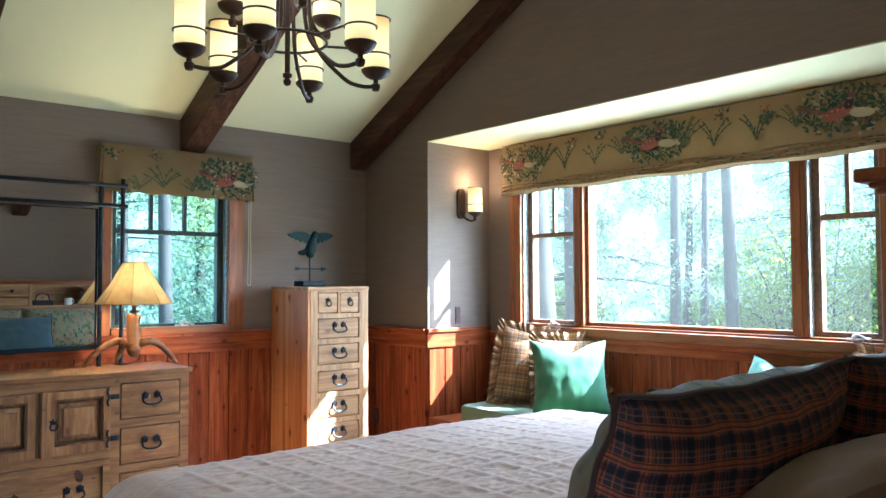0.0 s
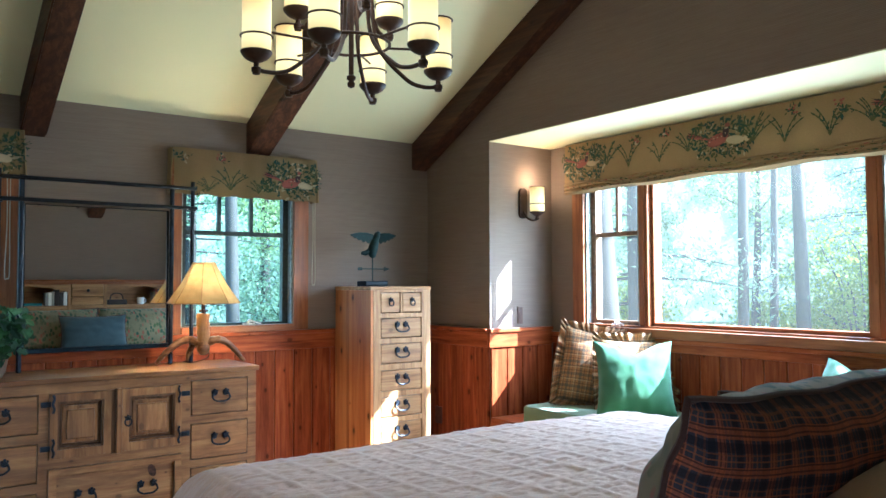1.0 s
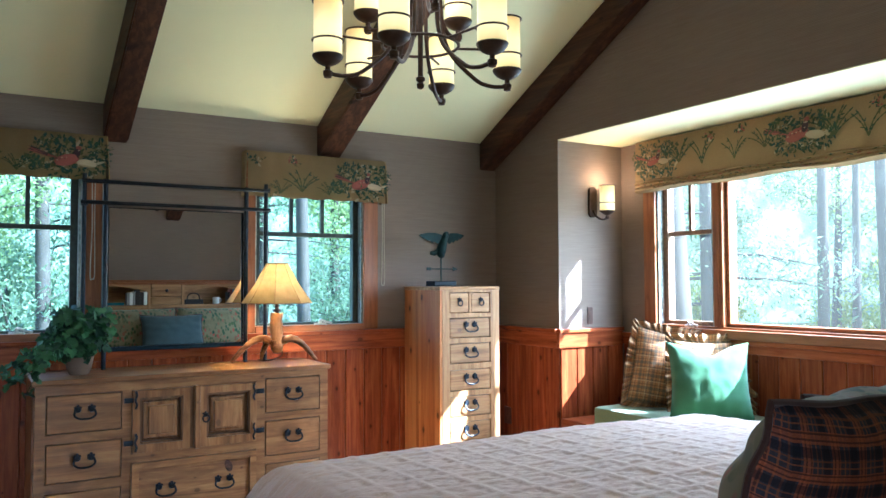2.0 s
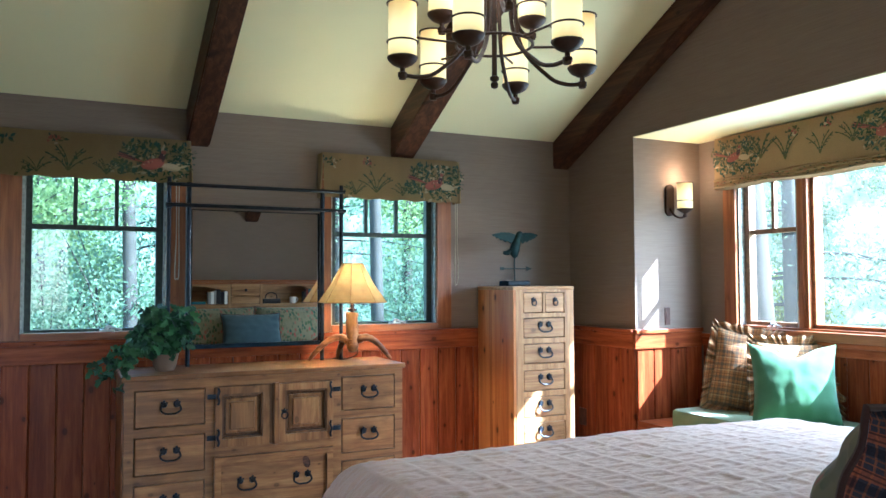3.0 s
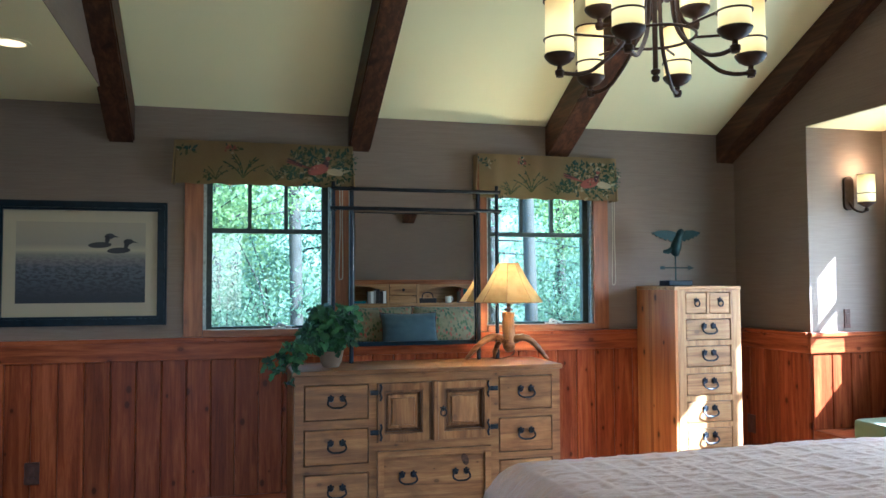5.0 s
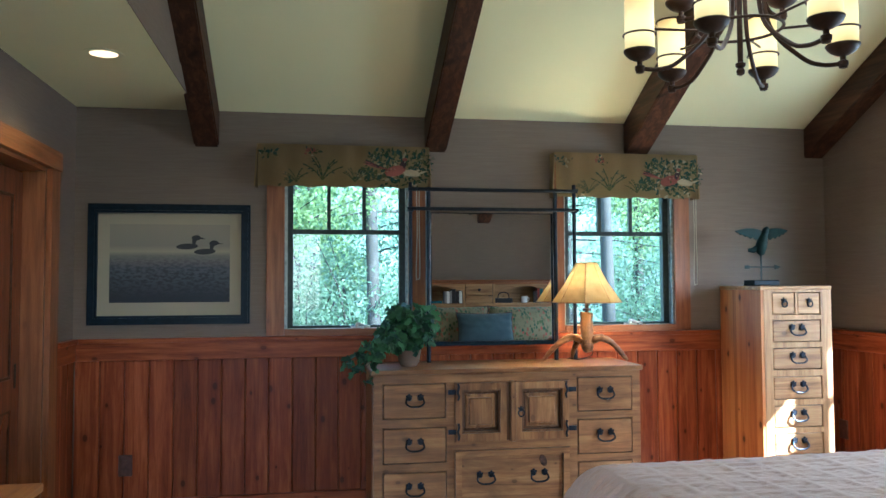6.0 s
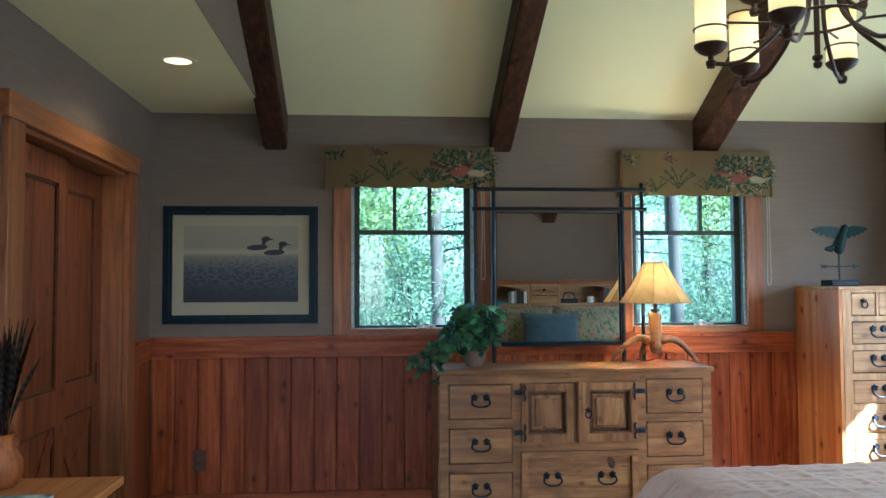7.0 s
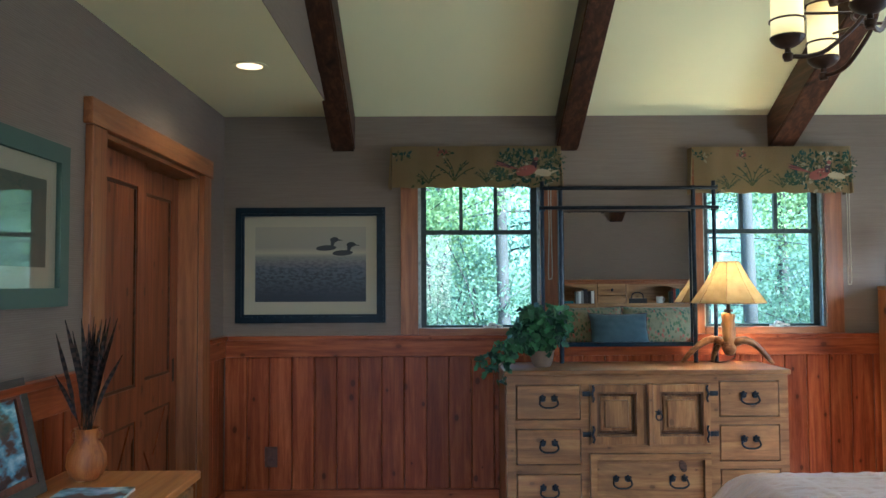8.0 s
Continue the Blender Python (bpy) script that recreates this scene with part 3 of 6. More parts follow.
def floral():
    """Tan cotton strewn with blue-green leaves and a few russet blooms."""
    m, nt, b = material("floral print", 0.9)
    v = node(nt, "ShaderNodeTexVoronoi", Scale=38.0, Randomness=1.0)
    nt.links.new(coords(nt, (1.0, 1.0, 0.55), (0.0, 0.6, 0.0)), v.inputs["Vector"])
    patch = noise_tex(nt, coords(nt), 5.5, 3)
    leaf = maths(nt, "MULTIPLY", ramp(nt, v.outputs["Distance"], [(0.42, (1, 1, 1)), (0.52, (0, 0, 0))]), ramp(nt, patch, [(0.33, (0, 0, 0)), (0.46, (1, 1, 1))]))
    sep = nt.nodes.new("ShaderNodeSeparateColor")
    nt.links.new(v.outputs["Color"], sep.inputs[0])
    hue = ramp(nt, sep.outputs[0], [(0.0, (0.020, 0.060, 0.038)), (0.7, (0.055, 0.085, 0.030)), (0.92, (0.22, 0.06, 0.04))])
    nt.links.new(mix(nt, leaf, (0.15, 0.135, 0.075), hue), b.inputs["Base Color"])
    b.inputs["Sheen Weight"].default_value = 0.2
    return m


M["floral cloth"] = floral()
M["piping"] = cloth("dark piping", (0.055, 0.028, 0.024), 0.2)
M["bulb shade"] = glowing("lit opal glass shade", (0.95, 0.68, 0.26), 0.088, 0.55)
M["can lamp"] = glowing("lit recessed lamp", (1.0, 0.70, 0.36), 0.22)
M["bulb"] = glowing("lamp bulb", (1.0, 0.72, 0.36), 1.2)
M["antler"] = wood("shed antler", (0.10, 0.036, 0.009), (0.34, 0.16, 0.045), (0.50, 0.28, 0.10), "z", 0.45, 0.0, 0.1)
M["antler dark"] = wood("dark brown antler tine", (0.036, 0.013, 0.005), (0.155, 0.060, 0.018), (0.38, 0.19, 0.068), "x", 0.32, 0.0, 0.25)
M["terracotta"] = plaster("grey clay pot", (0.20, 0.13, 0.085), 0.4)
M["vase glaze"] = wood("carved amber clay", (0.10, 0.022, 0.004), (0.27, 0.072, 0.012), (0.40, 0.135, 0.025), "z", 0.5, 0.0, 0.1)
M["feather"] = plaster("barred feather", (0.007, 0.004, 0.003), 0.6)
M["paper"] = plaster("off-white mat board", (0.32, 0.28, 0.20), 0.05)
M["cream mat"] = plaster("cream mat board", (0.62, 0.53, 0.34), 0.05)
M["bird grey"] = plaster("painted slate grey", (0.045, 0.046, 0.050), 0.3)
M["paper white"] = plaster("white paper", (0.75, 0.75, 0.72), 0.05)
M["green frame"] = plaster("sage green painted frame", (0.085, 0.125, 0.095), 0.25)
M["switch"] = iron("brown plastic plate", (0.05, 0.022, 0.014), 0.4, 0.0)
M["book blue"] = cloth("blue book cloth", (0.03, 0.16, 0.20))
M["book grey"] = cloth("grey book cloth", (0.30, 0.30, 0.28))
M["book dark"] = cloth("dark book cloth", (0.04, 0.035, 0.035))
M["book red"] = cloth("red book cloth", (0.22, 0.05, 0.035))


def parchment():
    m, nt, b = material("parchment lamp shade", 0.7, 0, (0.74, 0.50, 0.22))
    n = noise_tex(nt, coords(nt), 14, 4)
    col = ramp(nt, n, [(0.3, (0.40, 0.25, 0.085)), (0.7, (0.56, 0.37, 0.15))])
    nt.links.new(col, b.inputs["Base Color"])
    tr = nt.nodes.new("ShaderNodeBsdfTranslucent")
    nt.links.new(col, tr.inputs[0])
    mx = node(nt, "ShaderNodeMixShader", Fac=0.062)
    out = [q for q in nt.nodes if q.type == "OUTPUT_MATERIAL"][0]
    nt.links.new(b.outputs[0], mx.inputs[1])
    nt.links.new(tr.outputs[0], mx.inputs[2])
    nt.links.new(mx.outputs[0], out.inputs[0])
    return m


def leafy(name, c0, c1, trans=0.4):
    m, nt, b = material(name, 0.55)
    geo = nt.nodes.new("ShaderNodeNewGeometry")
    col = ramp(nt, geo.outputs["Random Per Island"], [(0.0, c0), (1.0, c1)])
    nt.links.new(col, b.inputs["Base Color"])
    tr = nt.nodes.new("ShaderNodeBsdfTranslucent")
    nt.links.new(col, tr.inputs[0])
    mx = node(nt, "ShaderNodeMixShader", Fac=trans)
    out = [q for q in nt.nodes if q.type == "OUTPUT_MATERIAL"][0]
    nt.links.new(b.outputs[0], mx.inputs[1])
    nt.links.new(tr.outputs[0], mx.inputs[2])
    nt.links.new(mx.outputs[0], out.inputs[0])
    return m


def seascape():
    """A grey-blue print: pale sky above dark rippled water."""
    m, nt, b = material("grey seascape print", 0.6)
    tc = nt.nodes.new("ShaderNodeTexCoord")
    sep = nt.nodes.new("ShaderNodeSeparateXYZ")
    nt.links.new(tc.outputs["Object"], sep.inputs[0])
    h = node(nt, "ShaderNodeMapRange")
    for k, v in ((1, 1.33), (2, 1.74)):
        h.inputs[k].default_value = v
    nt.links.new(sep.outputs["Z"], h.inputs[0])
    col = ramp(nt, h.outputs[0], [(0.0, (0.020, 0.024, 0.034)), (0.42, (0.080, 0.086, 0.105)), (0.60, (0.17, 0.16, 0.14)), (0.66, (0.30, 0.27, 0.19)), (0.74, (0.22, 0.20, 0.16)), (1.0, (0.25, 0.225, 0.17))])
    wv = noise_tex(nt, coords(nt, (34, 1, 78)), 1.0, 3, 0.6)
    dark = maths(nt, "MULTIPLY", ramp(nt, wv, [(0.42, (1, 1, 1)), (0.56, (0, 0, 0))]), ramp(nt, h.outputs[0], [(0.35, (0.8, 0.8, 0.8)), (0.64, (0, 0, 0))]))
    nt.links.new(mix(nt, dark, col, (0.02, 0.024, 0.032)), b.inputs["Base Color"])
    b.inputs["Coat Weight"].default_value = 0.03
    b.inputs["Coat Roughness"].default_value = 0.2
    return m


def mirror_glass():
    m, nt, b = material("silvered mirror", 0.0, 1.0, (0.86, 0.87, 0.85))
    return m


M["parchment"] = parchment()
M["ivy"] = leafy("glossy ivy leaf", (0.006, 0.026, 0.015), (0.070, 0.165, 0.060), 0.10)
M["seascape"] = seascape()
M["mirror"] = mirror_glass()


# ---- printed cloth of the blinds ----
def leaf_print(bm, put, u, v, length, angle, width=0.28, slot=0):
    """A pointed leaf lying on the cloth; put(u, v) gives a place on it."""
    ca, sa = math.cos(angle), math.sin(angle)
    pts = [(0, 0), (0.35, width / 2), (0.75, width * 0.36), (1, 0), (0.75, -width * 0.36), (0.35, -width / 2)]
    f = bm.faces.new([bm.verts.new(put(u + length * (p * ca - q * sa), v + length * (p * sa + q * ca))) for p, q in pts])
    f.material_index = slot


def blob_print(bm, put, u, v, rx, ry, angle=0, slot=0, n=12):
    ca, sa = math.cos(angle), math.sin(angle)
    f = bm.faces.new([bm.verts.new(put(u + rx * math.cos(q) * ca - ry * math.sin(q) * sa, v + rx * math.cos(q) * sa + ry * math.sin(q) * ca)) for q in [2 * math.pi * i / n for i in range(n)]])
    f.material_index = slot


PRINTS = ["print green", "print teal", "print olive", "print red", "print pale", "print dark"]


def bush_print(bm, put, u, v, r, count, rnd, vmax):
    for _ in range(count):
        a = rnd.uniform(0, 6.283)
        d = r * math.sqrt(rnd.random())
        uu, vv = u + 1.35 * d * math.cos(a), v + d * math.sin(a) * 0.9
        if 0.012 < vv < vmax - 0.03:
            leaf_print(bm, put, uu, vv, rnd.uniform(0.016, 0.036), rnd.uniform(0, 6.283), rnd.uniform(0.3, 0.55), rnd.choice([0, 0, 0, 1, 1, 1, 2, 2, 4]))


def spray_print(bm, put, u, v, height, rnd, slot=0, blades=7):
    for i in range(blades):
        a = 1.57 + (i - blades / 2 + 0.5) * 0.22 + rnd.uniform(-0.1, 0.1)
        n = 6
        pu, pv = u, v
        for s in range(n):
            step = height / n
            leaf_print(bm, put, pu, pv, step * 1.35, a, 0.26, slot if s % 2 else 2)
            if s > 1 and rnd.random() < 0.35:
                leaf_print(bm, put, pu, pv, step * 1.0, a + rnd.choice([-0.8, 0.8]), 0.3, rnd.choice([0, 1]))
            pu += step * math.cos(a)
            pv += step * math.sin(a)
            a += (-0.13 if a < 1.57 else 0.13) * rnd.uniform(0.5, 1.2)


def bird_print(bm, put, u, v, s):
    """Russet bird with a long tail and a pale mate before it."""
    for k in range(4):
        leaf_print(bm, put, u - 0.04 * s, v + 0.003 * k, 0.15 * s, math.pi - 0.42 + 0.07 * k, 0.09, 3 if k % 2 else 5)
    blob_print(bm, put, u, v, 0.062 * s, 0.030 * s, 0.28, 3)
    blob_print(bm, put, u + 0.045 * s, v + 0.035 * s, 0.017 * s, 0.030 * s, -0.3, 5)
    blob_print(bm, put, u + 0.055 * s, v + 0.066 * s, 0.014 * s, 0.011 * s, 0, 3)
    blob_print(bm, put, u + 0.048 * s, v + 0.052 * s, 0.012 * s, 0.004 * s, 0, 4)
    blob_print(bm, put, u + 0.095 * s, v - 0.012 * s, 0.050 * s, 0.021 * s, -0.12, 4)
    leaf_print(bm, put, u + 0.135 * s, v - 0.012 * s, 0.05 * s, 0.3, 0.3, 4)
    for k in range(9):
        blob_print(bm, put, u - 0.045 * s + 0.011 * s * k, v + 0.004 * s * (k % 3 - 1) + 0.003 * k * s, 0.0042 * s, 0.003 * s, 0, 5 if k % 2 else 4, 6)


def flat_layers(put, lift):
    """Layers the prints one over another by a hair."""
    state = {"n": 0}

    def place(u, v):
        state["n"] += 1
        return put(u, v, lift + 0.000002 * state["n"])
    return place


def north_valance(x0, x1, z0, z1, cord_x, seed, top_l=0.0):
    rnd = random.Random(seed)
    w = x1 - x0
    own = thing("valance", "tan cotton box valance printed with foliage and a russet bird", "valance", (x0, NORTH - 0.10, z0), "window valances")
    hang = NORTH - 0.10
    bm = bmesh.new()
    n = 40

    def wave(u, v):
        return 0.004 * math.sin(u * 21 + v * 3) * (1 - v / (z1 - z0)) + 0.003 * math.sin(u * 47)
    grid = [[bm.verts.new((w * i / n, wave(w * i / n, (z1 - z0) * j / 8) - 0.004, (z1 - z0) * j / 8 + (0.004 * math.sin(i * 0.9) if j == 0 else 0))) for j in range(9)] for i in range(n + 1)]
    for i in range(n):
        for j in range(8):
            bm.faces.new((grid[i][j], grid[i + 1][j], grid[i + 1][j + 1], grid[i][j + 1]))
    bmesh.ops.solidify(bm, geom=bm.faces[:], thickness=-0.006)
    cloth_part = part("front", bm, "tan cloth", own, "", True)
    for a, b, lean in ((-0.007, -0.001, -0.03), (w + 0.001, w + 0.007, 0.03)):
        bm = bmesh.new()
        prism(bm, [(0.0, 0.0), (0.099, 0.0), (0.099, z1 - z0), (0.0, z1 - z0)], "x", a, b)
        for v in bm.verts:
            if v.co.z < 0.01:
                v.co.x += lean * (1 - v.co.y / 0.13) * 0.5
        part("return", bm, "tan cloth", own)
    bm = b_(0, w, 0.006, 0.099, z1 - z0 - 0.012, z1 - z0 - 0.002)
    part("top_board", bm, "casing_x", own)
    bm = bmesh.new()
    place = flat_layers(lambda u, v, l: (u, wave(u, v) - 0.0045 - l, v), 0.001)
    vm = z1 - z0
    bush_print(bm, place, w * 0.82, vm * 0.52, 0.150, 420, rnd, vm)
    bush_print(bm, place, w * 0.62, vm * 0.30, 0.045, 40, rnd, vm)
    for uu, vv, hh in ((0.37, 0.10, 0.16), (0.22, 0.04, 0.10), (0.56, 0.06, 0.10), (0.98, 0.5, 0.08)):
        spray_print(bm, place, w * uu, vm * vv + 0.012, hh * 0.9, rnd, 0)
    bush_print(bm, place, w * 0.05, vm * 0.84, 0.04, 22, rnd, vm)
    bush_print(bm, place, w * 0.17, vm * 0.05, 0.035, 18, rnd, vm)
    bush_print(bm, place, w * 0.32, vm * 0.85, 0.03, 18, rnd, vm)
    for _ in range(10):
        blob_print(bm, place, w * 0.30 + rnd.uniform(-0.03, 0.03), vm * 0.85 + rnd.uniform(-0.02, 0.02), 0.007, 0.006, 0, 3, 7)
    bird_print(bm, place, w * 0.80, vm * 0.40, 1.05)
    for f in bm.faces:
        f.normal_update()
    tagged(part("foliage_print", bm, PRINTS, cloth_part, "printed foliage and bird in green and russet"), kind="stuff")
    # cord looped at the side
    bm = bmesh.new()
    c = cord_x - x0
    tube(bm, curve([(c, 0.03, 0.02), (c + 0.004, 0.035, -0.25), (c - 0.003, 0.035, -0.52), (c + 0.008, 0.035, -0.545), (c + 0.02, 0.035, -0.51), (c + 0.016, 0.033, -0.2), (c + 0.016, 0.03, 0.02)], 5), 0.0028, 6)
    part("cord", bm, "cord", own, "hanging blind cord loop", True)
    return own


north_valance(-0.282, 0.722, 1.982, 2.231, 0.655, 3)
north_valance(1.523, 2.46, 1.942, 2.222, 2.452, 3)


def bay_blind():
    rnd = random.Random(8)
    x, y0, y1, z0, z1 = 3.925, 1.24, 3.975, 2.085, 2.345
    own = thing("roman_blind", "tan printed cotton roman blind, drawn up in folds", "blind", (x, y0, z0))
    w, h = y1 - y0, z1 - z0
    bm = bmesh.new()
    n = 70
    # front, then four stacked folds below it
    prof = [(0.0, h), (-0.004, h * 0.6), (-0.006, 0.0), (0.000, -0.008), (-0.014, -0.018), (-0.004, -0.028), (-0.018, -0.040), (-0.008, -0.050), (-0.022, -0.062), (0.006, -0.078), (0.02, -0.03), (0.03, h)]
    cols = [[bm.verts.new((dx + 0.004 * math.sin(i * 0.55 + k) * (dz < 0), w * i / n, dz + (0.006 * math.sin(i * 0.37 + 0.6 * k) if dz < 0 else 0))) for k, (dx, dz) in enumerate(prof)] for i in range(n + 1)]
    for a, b in zip(cols, cols[1:]):
        for k in range(len(prof) - 1):
            bm.faces.new((a[k], b[k], b[k + 1], a[k + 1]))
    bm.faces.new(cols[0])
    bm.faces.new(cols[-1][::-1])
    bmesh.ops.recalc_face_normals(bm, faces=bm.faces[:])
    front = part("front", bm, "tan cloth", own, "", True)
    bm = bmesh.new()
    place = flat_layers(lambda u, v, l: (-0.0065 - l, w - u, v), 0.001)
    for k, (uc, s) in enumerate(((0.17, 0.9), (1.22, 1.15), (2.27, 1.15))):
        bush_print(bm, place, uc + 0.02, h * 0.5, 0.155, 420, rnd, h)
        bird_print(bm, place, uc, h * 0.45, s)
        for du, hh in ((0.22, 0.16), (-0.2, 0.13)):
            if 0.08 < uc + du < w - 0.06:
                spray_print(bm, place, uc + du, h * 0.30, hh, rnd, 0)
        for du in (0.40, 0.64):
            spray_print(bm, place, uc + du, h * 0.12 + 0.012, rnd.uniform(0.13, 0.17), rnd, 0, 4)
            bush_print(bm, place, uc + du + 0.05, h * rnd.uniform(0.6, 0.9), 0.03, 16, rnd, h)
            for _ in range(6):
                blob_print(bm, place, uc + du + 0.05 + rnd.uniform(-0.03, 0.03), h * 0.8 + rnd.uniform(-0.02, 0.02), 0.007, 0.006, 0, 3, 7)
    tagged(part("foliage_print", bm, PRINTS, front, "printed foliage and birds in green and russet"), kind="stuff")
    bm = bmesh.new()
    for k in range(4):
        place = lambda u, v, k=k: (-0.024 - 0.0005 * k, w - u, v)
        for _ in range(60):
            leaf_print(bm, place, rnd.uniform(0.03, w - 0.05), -0.018 - 0.012 * k, rnd.uniform(0.012, 0.03), rnd.choice([0.1, 3.0, -0.2, 3.3]), 0.22, rnd.choice([0, 1, 2, 3]))
    tagged(part("fold_print", bm, PRINTS, front), kind="stuff")
    return own


bay_blind()


# ---- iron fittings ----
def bail_pull(owner, x, y, z, w=0.088):
    bm = bmesh.new()
    h = w / 2
    tube(bm, curve([(x - h, y - 0.008, z + 0.012), (x - h * 1.1, y - 0.022, z - 0.012), (x - h * 0.6, y - 0.026, z - 0.028), (x, y - 0.027, z - 0.030), (x + h * 0.6, y - 0.026, z - 0.028), (x + h * 1.1, y - 0.022, z - 0.012), (x + h, y - 0.008, z + 0.012)], 5), [0.0052] * 31, 7)
    for s in (-1, 1):
        cx = x + s * h * 0.72
        tube(bm, [(cx, y + 0.001, z + 0.014), (cx, y - 0.014, z + 0.014)], [0.018, 0.013], 8)
        for a in (0.6, 1.57, 2.5):
            tube(bm, [(cx, y - 0.006, z + 0.014), (cx + 0.02 * math.cos(a), y - 0.004, z + 0.014 + 0.024 * math.sin(a))], [0.010, 0.005], 6)
        tube(bm, [(cx, y - 0.012, z + 0.014), (x + s * h, y - 0.012, z + 0.010)], 0.005, 6)
    part("handle", bm, "iron", owner, "black iron bail handle", True)


def ring_pull(owner, x, y, z):
    bm = bmesh.new()
    tube(bm, [(x, y + 0.001, z + 0.012), (x, y - 0.016, z + 0.012)], [0.014, 0.009], 8)
    tube(bm, [(x + 0.017 * math.sin(a), y - 0.014, z - 0.006 + 0.019 * math.cos(a)) for a in [6.283 * i / 14 for i in range(15)]], 0.0042, 6)
    for a in (0.5, 1.57, 2.64):
        tube(bm, [(x, y - 0.005, z + 0.012), (x + 0.02 * math.cos(a), y - 0.004, z + 0.012 + 0.02 * math.sin(a))], [0.007, 0.003], 6)
    part("handle", bm, "iron", owner, "black iron ring pull", True)


def strap_hinge(owner, x, y, z, s):
    bm = bmesh.new()
    box(bm, min(x, x - s * 0.045), max(x, x - s * 0.045), y - 0.007, y + 0.002, z - 0.013, z + 0.013, bevel=0.002)
    tube(bm, curve([(x + s * 0.010, y - 0.006, z + 0.045), (x + s * 0.016, y - 0.007, z + 0.025), (x + s * 0.008, y - 0.008, z), (x + s * 0.016, y - 0.007, z - 0.025), (x + s * 0.010, y - 0.006, z - 0.045)], 4), 0.006, 6)
    part("hinge", bm, "iron", owner, "black iron strap hinge", True)


def drawer(owner, x0, x1, y, z0, z1, mat, pull="bail", pulls=1, sub=True):
    bm = b_(x0 + 0.005, x1 - 0.005, y - 0.003, y + 0.30, z0 + 0.005, z1 - 0.005, bevel=0.003)
    d = part("drawer", bm, mat, owner)
    for i in range(pulls):
        cx = x0 + (x1 - x0) * (i + 1) / (pulls + 1) if pulls == 1 else x0 + (x1 - x0) * (0.24 + 0.52 * i)
        (bail_pull if pull == "bail" else ring_pull)(d, cx, y - 0.003, (z0 + z1) / 2 + 0.005)
    return d


def face_with_holes(bm, x0, x1, z0, z1, holes, ya, yb):
    xs = sorted({x0, x1, *[h[0] for h in holes], *[h[1] for h in holes]})
    zs = sorted({z0, z1, *[h[2] for h in holes], *[h[3] for h in holes]})
    for a, b in zip(xs, xs[1:]):
        run = None
        for c, d in zip(zs, zs[1:]):
            solid = not any(h[0] <= (a + b) / 2 <= h[1] and h[2] <= (c + d) / 2 <= h[3] for h in holes)
            if solid:
                run = (run[0], d) if run else (c, d)
            if run and (not solid or d == zs[-1]):
                box(bm, a, b, ya, yb, *run)
                run = None


